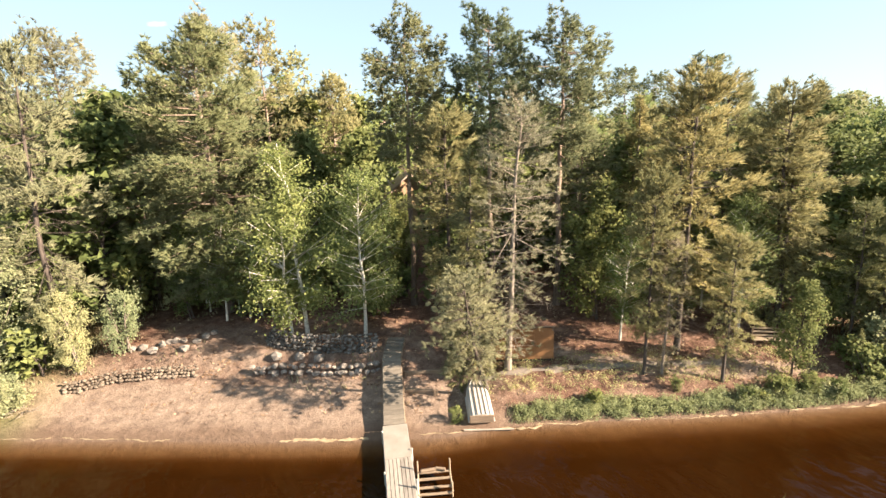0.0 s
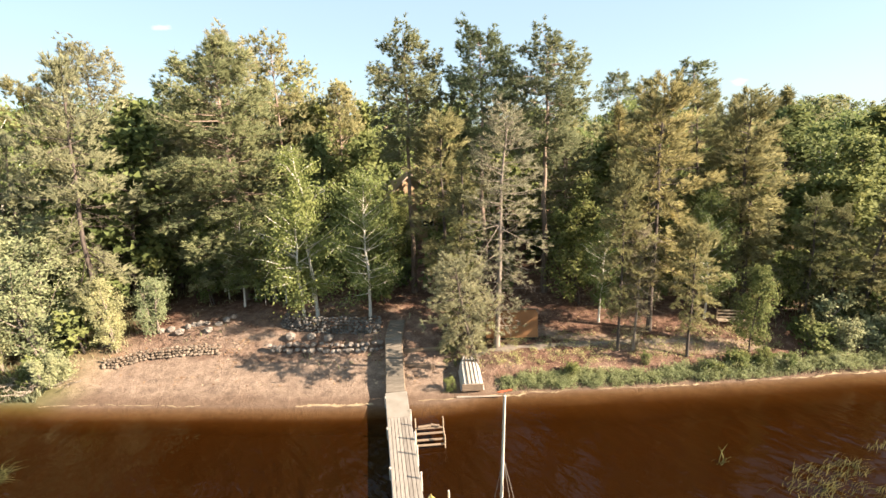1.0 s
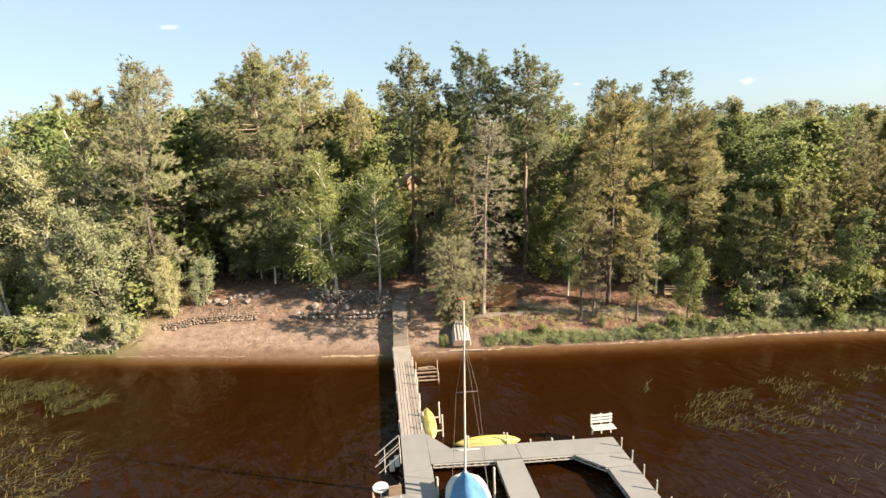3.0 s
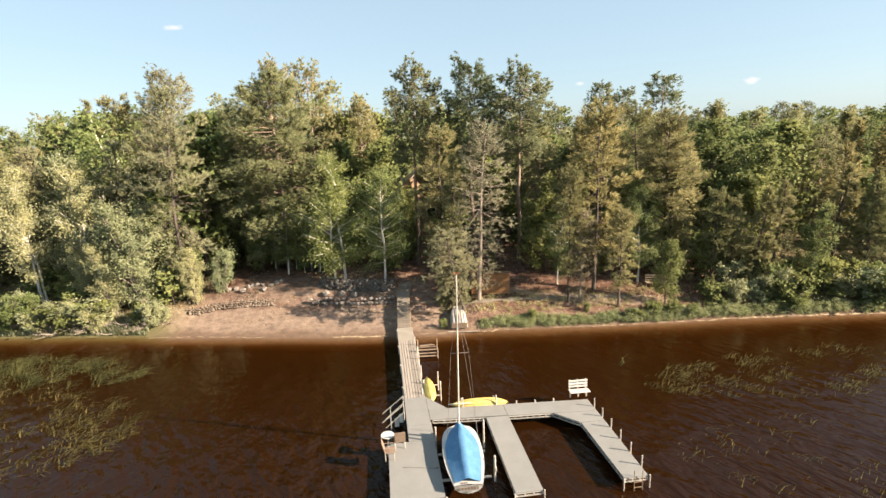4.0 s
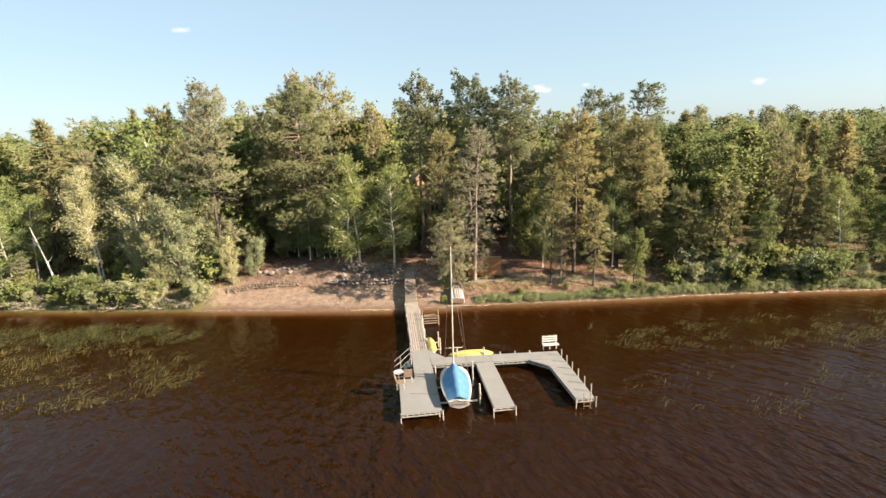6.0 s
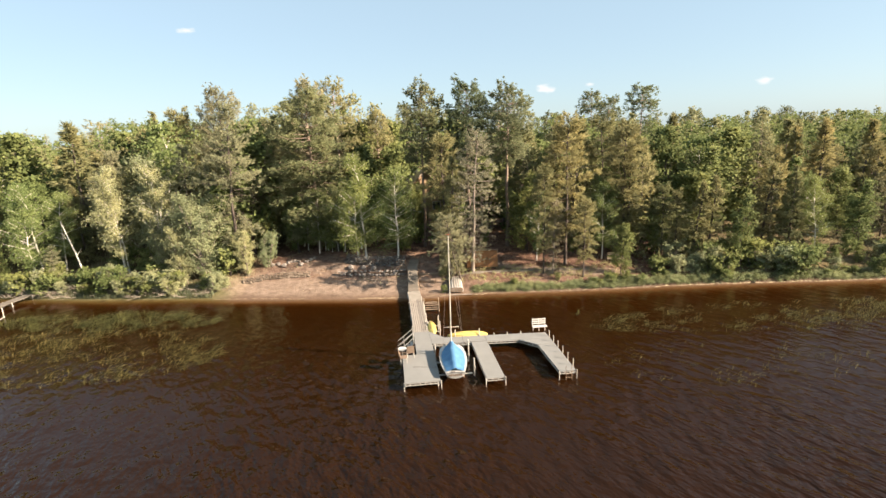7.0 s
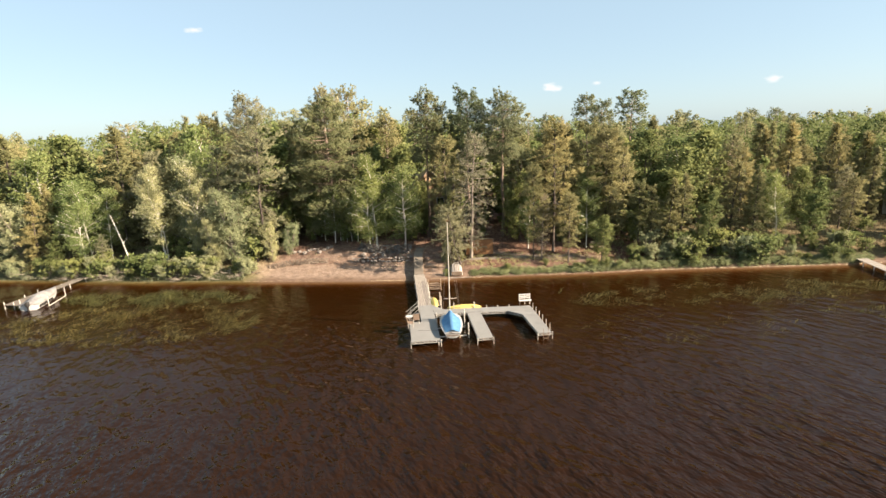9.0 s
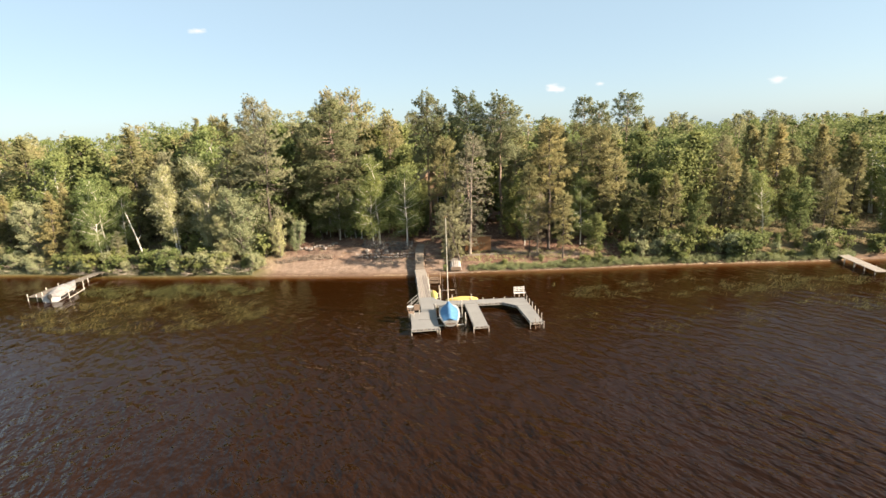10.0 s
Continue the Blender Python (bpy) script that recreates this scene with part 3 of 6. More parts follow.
def conifer(name, seed, H, base, R, shape, label, bark, leaf, step=0.42, per=5, tufts=5.0, needle=0.27, width=0.05, blades=8, low=-8.0, high=45.0, bare=0.0, radius=0.19, gap=0.15, lean=0.0, fine=True, fan=0.55, twigs=6):
    """A pine or spruce: whorls of limbs on one stem, each limb with side twigs that end in sprays of needles."""
    if not fine:  # the same tree with fewer, larger sprays, for the back rows
        tufts, needle, width, per, blades = tufts * 0.44, needle * 1.45, width * 1.7, max(4, per - 1), 8
    else:
        tufts, needle, width = tufts * 1.45, needle * 0.86, width * 0.82
    r = np.random.default_rng(seed)
    pts, rad = stem(H, r, lean, 0.006, 10, radius)
    wood = [cones(pts[:-1], pts[1:], rad[:-1], rad[1:], 7)]
    P0, P1, R0, R1, TP, TD = [], [], [], [], [], []
    z = base * H
    while z < H - 0.25:
        s = (z - base * H) / (H - base * H)
        prof = {"cone": (1 - s) ** 0.75 * (0.75 + 0.25 * min(1, s * 6)), "oval": np.sin(np.pi * (0.12 + 0.83 * s)) ** 0.6, "flat": (0.45 + 0.55 * np.sin(np.pi * min(1, s * 0.7 + 0.2)))}[shape]
        for a in r.uniform(0, 6.28) + np.arange(per) * 6.283 / per + r.normal(size=per) * 0.35:
            if r.random() < gap:
                continue
            L = max(0.25, R * prof * r.uniform(0.5, 1.2))
            el = radians(low + (high - low) * s ** 1.3 + r.normal() * 15)
            d = np.array([np.cos(a) * np.cos(el), np.sin(a) * np.cos(el), np.sin(el)])
            p0 = on_stem(pts, np.array([min(H - 0.1, z + r.normal() * 0.25)]))[0]
            sag = 0.12 * L * (1 if low < 0 else -0.6)
            pm, pe = p0 + d * L * 0.55 - [0, 0, sag * 0.5], p0 + d * L - [0, 0, sag * (1 - s)]
            dead = r.random() < bare * (1.4 - s)
            br = (0.01 + 0.008 * L) * (0.55 if dead else 1.0)
            if dead:
                pe, pm = p0 + (pe - p0) * 0.8, p0 + (pm - p0) * 0.8
            P0 += [p0, pm]
            P1 += [pm, pe]
            R0 += [br, br * 0.6]
            R1 += [br * 0.6, 0.008]
            if dead:
                for _ in range(6):
                    q = p0 + (pe - p0) * r.uniform(0.3, 0.95)
                    P0.append(q)
                    P1.append(q + (d * 0.5 + r.normal(size=3) * 0.4 - [0, 0, 0.25]) * L * 0.3)
                    R0.append(0.009)
                    R1.append(0.003)
                continue
            for _ in range(max(3, int(tufts * L + r.random()))):
                u = r.uniform(0.22, 1.0) ** (0.7 if low < -10 else 0.5)
                c = p0 + (pm - p0) * u * 1.8 if u < 0.55 else pm + (pe - pm) * (u - 0.55) / 0.45
                side = np.array([-np.sin(a), np.cos(a), 0]) * r.choice([-1, 1])
                q = c + side * r.uniform(0.02, 0.36) * L * (1.1 - 0.6 * u) + [0, 0, r.normal() * (0.15 if fan < 0.45 else 0.24)]
                TP.append(q)
                TD.append(unit(d * 0.7 + side * 0.45 + np.array([0, 0, 0.35 if shape != "cone" else -0.12])))
        z += step * r.uniform(0.75, 1.25) * (1.15 - 0.45 * s)
    for k in range(6):
        TP.append(on_stem(pts, np.array([H - 0.12 * k]))[0])
        TD.append(np.array([0, 0, 1.0]))
    # dead snags on the bare bole
    for _ in range(int(twigs * base * H / 4)):
        zz = r.uniform(0.08, max(0.3, base)) * H
        a = r.uniform(0, 6.28)
        p0 = on_stem(pts, np.array([zz]))[0]
        P0.append(p0)
        P1.append(p0 + np.array([np.cos(a), np.sin(a), r.uniform(-0.9, 0.1)]) * r.uniform(0.3, 1.2))
        R0.append(0.012)
        R1.append(0.004)
    wood.append(cones(P0, P1, R0, R1, 3))
    TP, TD = np.array(TP), np.array(TD)
    return build_tree(name, wood, [tuft_mesh(TP, TD, blades, needle, width, r, fan)], bark, leaf, label)


def broadleaf(name, seed, H, base, R, label, bark, leaf, limbs=26, clusters=7, per=9, size=0.17, lean=0.05, stems=1, spread=0.34, rise=0.55, droop=0.15, radius=0.11, category="tree", fine=True, wide=0.62):
    """A birch, poplar, willow or shrub: one or more stems, limbs that fork, leaves in loose bunches along the twigs."""
    if not fine:
        per, size = int(per * 0.6), size * 1.5
    else:
        per, size = int(per * 1.3), size * 0.87
    r = np.random.default_rng(seed)
    FC = []
    wood, LP, P0, P1, R0, R1 = [], [], [], [], [], []
    for st in range(stems):
        h = H * (1 if st == 0 else r.uniform(0.7, 0.95))
        pts, rad = stem(h, r, lean * (1 if stems == 1 else 2.2), 0.016, 8, radius * (1 if st == 0 else 0.75))
        pts[:, :2] += r.normal(size=2) * (0.0 if stems == 1 else 0.22)
        wood.append(cones(pts[:-1], pts[1:], rad[:-1], rad[1:], 7))
        for b_i in range(limbs // stems):
            s = (b_i + r.random()) / (limbs // stems)
            z = h * (base + (0.97 - base) * s)
            p0 = on_stem(pts, np.array([z]))[0]
            a = r.uniform(0, 6.28)
            L = R * (np.sin(np.pi * (0.2 + 0.75 * s)) ** 0.8) * r.uniform(0.6, 1.15)
            el = rise + 0.5 * s + r.normal() * 0.15
            d = np.array([np.cos(a) * np.cos(el), np.sin(a) * np.cos(el), np.sin(el)])
            pe = p0 + d * L
            P0.append(p0)
            P1.append(pe)
            R0.append(0.012 + 0.012 * L)
            R1.append(0.008)
            for _ in range(clusters):
                u = r.uniform(0.25, 1.08)
                q0 = p0 + d * L * u
                q1 = q0 + (d * 0.35 + r.normal(size=3) * 0.55 - [0, 0, droop]) * r.uniform(0.3, 0.9) * (0.4 + 0.25 * L)
                if fine and r.random() < 0.5:
                    P0.append(q0)
                    P1.append(q1)
                    R0.append(0.009)
                    R1.append(0.004)
                w = r.random((per, 1))
                o = r.normal(size=(per, 3)) * spread * np.array([1, 1, 0.8])
                LP.append(q0 + (q1 - q0) * w * 1.2 + o)
                FC.append(unit(o) * 0.25 + unit(np.array([d[0], d[1], 0.2])) * 0.1 + OPEN)
    wood.append(cones(P0, P1, R0, R1, 3))
    return build_tree(name, wood, [leaf_mesh(np.concatenate(LP), size, r, droop, wide if fine else wide * 1.25, not fine, np.concatenate(FC))], bark, leaf, label, category)


PINE_LABEL = "tall red pine with a bare reddish trunk and tufted crown"
SPRUCE_LABEL = "ragged grey-green spruce with drooping limbs"
BIRCH_LABEL = "slender white-barked birch with light green leaves"
BROAD_LABEL = "leafy green broadleaf tree in full summer leaf"
OLIVE_LABEL = "broad pine with a dense olive-green crown"


def grow(kind, fine, more=0):
    """One prototype of a kind, full for the front trees or with fewer, larger leaves for the rows behind."""
    if kind == "pine_a":
        return conifer("pine_tree", 1 + more, 19.0, 0.58, 2.85, "oval", PINE_LABEL, M_BARK, M_REDPINE, step=0.4, per=7, bare=0.06, gap=0.22, tufts=9.0, blades=13, needle=0.29, width=0.062, high=24.0, fine=fine)
    if kind == "pine_b":
        return conifer("pine_tree", 2 + more, 19.0, 0.26, 3.3, "flat", PINE_LABEL, M_BARK, M_NEEDLE, tufts=8.5, blades=12, needle=0.29, width=0.062, gap=0.2, high=24.0, fine=fine)
    if kind == "pine_c":
        return conifer("pine_tree", 3 + more, 18.0, 0.12, 3.9, "oval", OLIVE_LABEL, M_BARK, M_NEEDLE, tufts=7.5, per=6, blades=12, needle=0.33, width=0.068, step=0.42, high=28.0, fine=fine)
    if kind == "spruce_a":
        return conifer("spruce_tree", 4 + more, 14.0, 0.07, 3.0, "cone", SPRUCE_LABEL, M_GREYBARK, M_SPRUCE, step=0.4, tufts=6.5, low=-24, high=35, needle=0.46, width=0.082, blades=8, bare=0.08, fan=0.36, twigs=12, fine=fine)
    if kind == "spruce_b":
        return conifer("spruce_tree", 5 + more, 14.0, 0.27, 2.6, "oval", SPRUCE_LABEL, M_GREYBARK, M_SPRUCE, step=0.4, tufts=6.5, low=-26, high=35, needle=0.42, width=0.07, blades=9, bare=0.28, radius=0.13, fan=0.36, twigs=60, fine=fine)
    if kind == "spruce_thin":
        return conifer("spruce_tree", 6 + more, 15.0, 0.12, 2.5, "oval", "half-dead spruce with bare twigs and thin brownish needles", M_PALEBARK, M_SPARSE, step=0.34, tufts=4.4, low=-18, high=35, needle=0.34, width=0.045, blades=9, bare=0.3, radius=0.15, fan=0.4, twigs=110, fine=fine)
    if kind == "spruce_pale":
        return conifer("spruce_tree", 9 + more, 14.0, 0.24, 3.3, "oval", "pale grey-green spruce leaning over the shore", M_GREYBARK, M_THINPINE, step=0.38, gap=0.3, tufts=5.0, low=-22, high=30, needle=0.42, width=0.07, blades=9, bare=0.26, radius=0.17, fan=0.38, twigs=16, fine=fine)
    if kind == "pine_thin":
        return conifer("pine_tree", 8 + more, 19.0, 0.16, 3.6, "oval", "tall pine with a thinning grey-green crown", M_GREYBARK, M_THINPINE, tufts=7.0, blades=11, needle=0.32, width=0.058, bare=0.16, fine=fine)
    if kind == "birch_a":
        return broadleaf("birch_tree", 11 + more, 11.5, 0.2, 3.1, BIRCH_LABEL, M_WHITEBARK, M_BIRCH, 52, 8, 28, 0.165, droop=0.6, rise=0.25, spread=0.3, fine=fine)
    if kind == "birch_b":
        return broadleaf("birch_tree", 12 + more, 11.5, 0.2, 2.9, BIRCH_LABEL, M_WHITEBARK, M_BIRCH, 56, 8, 27, 0.165, stems=2, droop=0.6, rise=0.25, lean=0.03, spread=0.3, fine=fine)
    if kind == "broad_a":
        return broadleaf("broadleaf_tree", 13 + more, 12.0, 0.08, 3.6, BROAD_LABEL, M_GREYBARK, M_BROAD, 50, 8, 14, 0.33, spread=0.3, fine=fine)
    if kind == "broad_b":
        return broadleaf("broadleaf_tree", 14 + more, 12.0, 0.05, 3.2, BROAD_LABEL, M_GREYBARK, M_BROAD, 52, 8, 13, 0.33, stems=2, spread=0.3, fine=fine)
    if kind == "silver":
        return broadleaf("willow_tree", 15 + more, 9.0, 0.05, 3.4, "silvery-leaved willow on the shore", M_PALEBARK, M_SILVER, 60, 8, 25, 0.26, stems=4, lean=0.12, spread=0.24, droop=0.3, rise=0.8, fine=fine, wide=0.42)
    if kind == "poplar":
        return broadleaf("poplar_tree", 18 + more, 12.0, 0.26, 2.9, "tall grey-green poplar with a pale trunk", M_WHITEBARK, M_SILVER, 56, 8, 22, 0.2, stems=2, droop=0.45, rise=0.5, lean=0.04, spread=0.28, fine=fine, wide=0.5)
    if kind == "bush":
        return broadleaf("shrub", 16 + more, 3.0, 0.03, 1.6, "dense green shrub by the shore", M_GREYBARK, M_BROAD, 26, 6, 11, 0.22, stems=5, lean=0.15, spread=0.17, radius=0.04, category="shrub", fine=fine)
    return broadleaf("shrub", 17 + more, 3.2, 0.05, 1.6, "round silvery-green leafy shrub", M_PALEBARK, M_SILVER, 30, 7, 24, 0.155, wide=0.5, stems=4, lean=0.15, spread=0.16, radius=0.04, category="shrub", fine=fine)


kinds = {}


def plant(kind, x, y, h, wide=1.0, turn=None, lean_x=0.0, lean_y=0.0, label="", group="", fine=True):
    """One tree of a kind at a place, scaled to its height and breadth."""
    key = (kind, fine, 40 * random.randrange(1 if kind in ("silver", "pine_thin", "spruce_thin", "spruce_pale") else 2))
    first = key not in kinds
    if first:
        kinds[key] = grow(*key)
    s = h * 1.018 / kinds[key]["tall"]
    m = pose(x, y, gz(x, y) - 0.08, lean_y, lean_x, random.uniform(-40, 40) if turn is None else turn) @ Matrix.Diagonal((s * wide, s * wide, s, 1))
    ob = kinds[key] if first else copy_thing(kinds[key], Matrix.Identity(4))
    ob.matrix_basis = m
    if label:
        ob["label"] = label
    if group:
        ob["group"] = group
    return ob


# trees that stand out singly: kind, x, y, height, breadth
SINGLE = [
    ("pine_a", -4.2, 29.5, 19.2, 1.08), ("pine_a", 1.2, 29.8, 19.2, 1.08), ("pine_a", 5.5, 29.5, 18.6, 1.2), ("spruce_thin", 1.8, 21.9, 14.9, 1.15),
    ("spruce_b", -1.6, 27, 13.5, 1.1), ("spruce_a", -0.36, 22.7, 12.4, 0.85), ("birch_b", -10.7, 24.4, 11.9, 1), ("birch_a", -6.6, 24.8, 10.7, 1),
    ("birch_a", -20.5, 30.5, 7.6, 1.1), ("birch_b", -19.6, 30, 8.8, 1), ("pine_c", -16.8, 28.4, 18.9, 1.25), ("pine_thin", -19, 33.3, 20.1, 1.05),
    ("pine_b", -16.3, 37, 20.3, 0.9), ("pine_c", -11.4, 38, 16.2, 0.8), ("broad_a", -11.5, 33, 12.3, 1), ("broad_b", -6.6, 34, 7.0, 0.8),
    ("broad_a", -9.5, 36, 11.7, 1), ("pine_thin", -29.8, 33, 19.7, 1.1), ("spruce_pale", -23.7, 22.2, 18.1, 0.85), ("spruce_b", -34.7, 32, 17.4, 0.9),
    ("spruce_a", -40, 34, 17, 0.9), ("pine_b", -77.7, 70, 17.7, 1.2), ("spruce_a", -24.9, 36, 14.3, 1), ("pine_c", -23.6, 31, 12.8, 0.9),
    ("silverbush", -20.7, 23.2, 4.9, 0.72), ("silver", -26.4, 20.3, 9.6, 0.95), ("silver", -22.8, 21.8, 5.4, 0.9), ("silver", -31, 20.2, 5.9, 0.7),
    ("spruce_pale", -40.5, 26, 12.9, 1), ("spruce_b", -36.2, 25, 11.8, 1.1), ("poplar", -31.6, 20.9, 12.4, 0.95), ("poplar", -36.0, 20.9, 12.2, 0.95),
    ("broad_a", -49.1, 24, 9.9, 1.1), ("spruce_a", -44.6, 25, 9.3, 1.1), ("spruce_pale", -43.5, 19.3, 4.5, 1), ("broad_b", -50, 19.6, 4.8, 0.9),
    ("silver", -56.4, 21, 8.5, 1.1), ("broad_b", -63.5, 25, 9.1, 1.1), ("birch_a", -51, 24, 10.5, 1), ("spruce_pale", -30.5, 24.5, 13.5, 0.9),
    ("birch_a", 8.5, 24.9, 7.7, 0.8), ("spruce_b", 9, 22, 11.2, 0.75), ("spruce_thin", 9.9, 22, 8, 0.95), ("spruce_b", 12.9, 21.7, 8.1, 1.05),
    ("spruce_b", 11.4, 24, 15.6, 1), ("broad_a", 16.7, 22.3, 5.4, 0.9), ("broad_b", 7.7, 27.6, 9.0, 1.05), ("broad_a", 10.4, 33, 10.9, 1),
    ("spruce_b", 16.1, 30, 14.7, 1.05), ("spruce_b", 17.8, 27, 14.4, 1.1), ("spruce_a", 11, 33, 13.6, 0.9), ("broad_b", 17.2, 28, 10.8, 1),
    ("spruce_b", 21.3, 25, 8.4, 1), ("spruce_a", 24.4, 24.5, 8.7, 1.1), ("broad_a", 23.7, 33, 13.2, 1.2), ("spruce_a", 25.7, 38, 14.2, 0.9),
    ("broad_b", 28, 32, 10.9, 1.2), ("birch_a", 15.4, 25.5, 8.7, 0.9), ("spruce_a", 18.4, 27, 11.7, 1.1), ("spruce_a", 26, 25, 9.1, 1.15),
    ("broad_b", 28.9, 24.2, 7.6, 0.85), ("spruce_a", 33, 29, 9.3, 1.2), ("spruce_a", 35.2, 28, 9.1, 1.1), ("birch_a", 37.6, 27.5, 8.6, 0.9),
    ("broad_b", 42, 28, 7.7, 1), ("broad_a", 43.1, 33, 8, 1.2), ("spruce_b", 22.6, 24.8, 7.8, 0.9), ("broad_a", 21.6, 26, 6.8, 0.9),
    ("pine_a", 23.2, 80, 19.6, 1.1), ("pine_a", 25.1, 72, 17.8, 1.1), ("pine_a", 29.1, 65.2, 19.4, 1.2), ("pine_a", 46.1, 88, 15, 1.1),
    ("pine_a", 67.9, 105, 15.1, 1.1), ("pine_a", 75.9, 110, 15.1, 1.1), ("pine_a", 81.2, 112, 13.7, 1.1), ("pine_a", 14.8, 75, 15.6, 1.1),
    ("spruce_pale", 0.66, 20.88, 7.8, 1.2), ("poplar", -33.8, 22.6, 13.0, 0.9), ("birch_b", -46.8, 20.5, 10.6, 1.0), ("birch_a", -45.0, 22.4, 9.6, 0.9), ("bush", -37.2, 18.6, 2.5, 1.0),
    ("bush", -35.6, 18.4, 2.8, 0.9), ("bush", -38.4, 17.75, 1.5, 1.2), ("silverbush", -33.2, 18.6, 2.4, 1.0), ("silverbush", -30.6, 18.4, 2.2, 1.1), ("silver", -28.4, 19.4, 6.5, 0.8), ("birch_a", -16.4, 27.0, 8.0, 0.9), ("broad_b", -19.0, 27.4, 7.2, 0.8), ("birch_b", -13.6, 27.6, 7.0, 0.8), ("broad_b", -5.4, 35.5, 6.6, 0.8), ("broad_a", -6.4, 37.5, 6.4, 0.8),
]
for kind, x, y, h, w in SINGLE:
    plant(kind, x, y, h, w, lean_x=-19 if (x, y) == (0.66, 20.88) else 0.0, lean_y=13 if (x, y) == (0.66, 20.88) else 0.0, fine=y < 36)
# dead birch snag leaning out of the left bank
bm = B()
rod(bm, (0, 0, 0), (-0.75, -0.1, 3.4), 0.1, 0.075, 8)
rod(bm, (-0.75, -0.1, 3.4), (-1.65, -0.15, 6.6), 0.075, 0.03, 8)
rod(bm, (-0.62, -0.1, 2.8), (-0.1, 0.2, 3.6), 0.035, 0.012, 6)
rod(bm, (-1.04, -0.1, 4.4), (-1.8, 0.1, 4.9), 0.03, 0.01, 6)
snag = thing("dead_birch", pose(-40.5, 20.1, gz(-40.5, 20.1) - 0.1), "leaning bleached dead birch stem without leaves", "tree")
part("trunk", bm, M_WHITEBARK, snag)


def forest_height(x):
    """Canopy height: taller to the left, lower to the right."""
    return np.interp(x, [-90, -50, -30, 0, 20, 60], [14.8, 15.4, 15.0, 14.8, 12.4, 12.0])


# the wood's front rows: scattered single trees behind and beside the yard
placed = [(s[1], s[2]) for s in SINGLE]
tries = 0
count = 0
while count < 168 and tries < 9000:
    tries += 1
    x = random.uniform(-78, 72)
    d = random.uniform(2.4, 27.0)
    y = float(shore(x)) + d
    yard = -22 < x < 19 and d < (17.0 if x < 6 else 10.5)
    corridor = 27.5 < y < 48 and abs(x + 4.3 + (y - 27) * 0.17) < 2.4 or -8 < x < 4 and y > 40.5
    if yard or corridor or min((x - a) ** 2 + (y - c) ** 2 for a, c in placed) < (3.7 if x > 16 and d < 14 else 3.0 if d > 7 else 2.7) ** 2:
        continue
    if 19 < x < 38 and d < 7.0 or abs(x + 41.4) < 2.6 and d < 6.5:  # the dead birch and the right bank's front trees stand free
        continue
    placed.append((x, y))
    h = float(forest_height(x)) * random.uniform(0.72, 1.08) * (0.66 if d < 6 else 0.86 if d < 10 else 1.0)
    right = x > 12
    kind = random.choices(["pine_c", "pine_a", "spruce_a", "spruce_b", "birch_a", "birch_b", "broad_a", "broad_b", "pine_thin", "silver"], [1.5, 0.6, 3.6 if right else 2.0, 2.6 if right else 1.6, 0.6 if right else 1.3, 0.6 if right else 1.3, 1.8 if right else 2.2, 1.6 if right else 2.0, 0.3, 3.0 if x < -24 and d < 8 else 0.0])[0]
    plant(kind, x, y, h, random.uniform(0.9, 1.2), fine=d < 6.5)
    count += 1
# young growth under the trees
for i in range(75):
    x = random.uniform(-70, 66)
    d = random.uniform(4.0, 24.0)
    if -22 < x < 18 and d < 15:
        continue
    plant(random.choice(["bush", "bush", "spruce_a", "bush"]), x, float(shore(x)) + d, random.uniform(2.2, 4.5), random.uniform(0.9, 1.3), group="young trees of the wood", fine=False)
for x, y, h in ((20.5, 23.2, 1.1), (21.8, 24.4, 1.5), (23.2, 23.4, 1.0), (24.4, 25.0, 1.7), (26.2, 24.2, 1.3), (27.8, 24.8, 1.6), (22.6, 25.8, 1.9)):
    plant("spruce_a", x, y, h * 2.0, 1.1, group="young trees of the wood", label="young dark spruce at the edge of the wood")
# saplings and leafy young trees in the shade behind the yard
for i in range(26):
    x = random.uniform(-19, 21)
    y = float(shore(x)) + random.uniform(9.0 if x < 6 else 6.5, 15.0)
    if abs(x + 3.4) < 1.6:
        continue
    plant(random.choice(["birch_a", "broad_a", "birch_b", "broad_b", "bush"]), x, y, random.uniform(2.6, 6.0), random.uniform(0.8, 1.15), group="young trees of the wood", fine=False, label="leafy young tree in the shade behind the yard")
# dense bushes over the far right bank
for i in range(42):
    x = random.uniform(20, 46)
    plant(random.choice(["bush", "bush", "silverbush", "broad_b"]), x, float(shore(x)) + random.uniform(0.7, 4.0), random.uniform(1.3, 3.2), random.uniform(1.0, 1.4), group="shoreline shrubs", label="leafy shrub on the wooded bank", fine=False)
# leafy clumps standing out of the grass of the bank
for i in range(30):
    x = random.uniform(13, 24) if i < 18 else random.uniform(5, 44)
    plant("silverbush" if i % 4 == 0 else "bush", x, float(shore(x)) + random.uniform(0.45, 1.0), random.uniform(0.55, 1.15), random.uniform(0.9, 1.3), fine=False, group="bank bushes", label="small leafy clump in the bank grass")
# low shrubs along both shores
for i in range(95):
    x = random.choice([random.uniform(-64, -23.5), random.uniform(-64, -23.5), random.uniform(24, 62)])
    d = random.uniform(0.4, 2.8)
    low = abs(x + 41.4) < 1.6
    plant(random.choice(["bush", "silverbush", "silverbush"]) if x < 0 else "bush", x, float(shore(x)) + d, random.uniform(0.8, 1.6) if low else random.uniform(0.9, 2.6), random.uniform(0.9, 1.5), group="shoreline shrubs", fine=False)


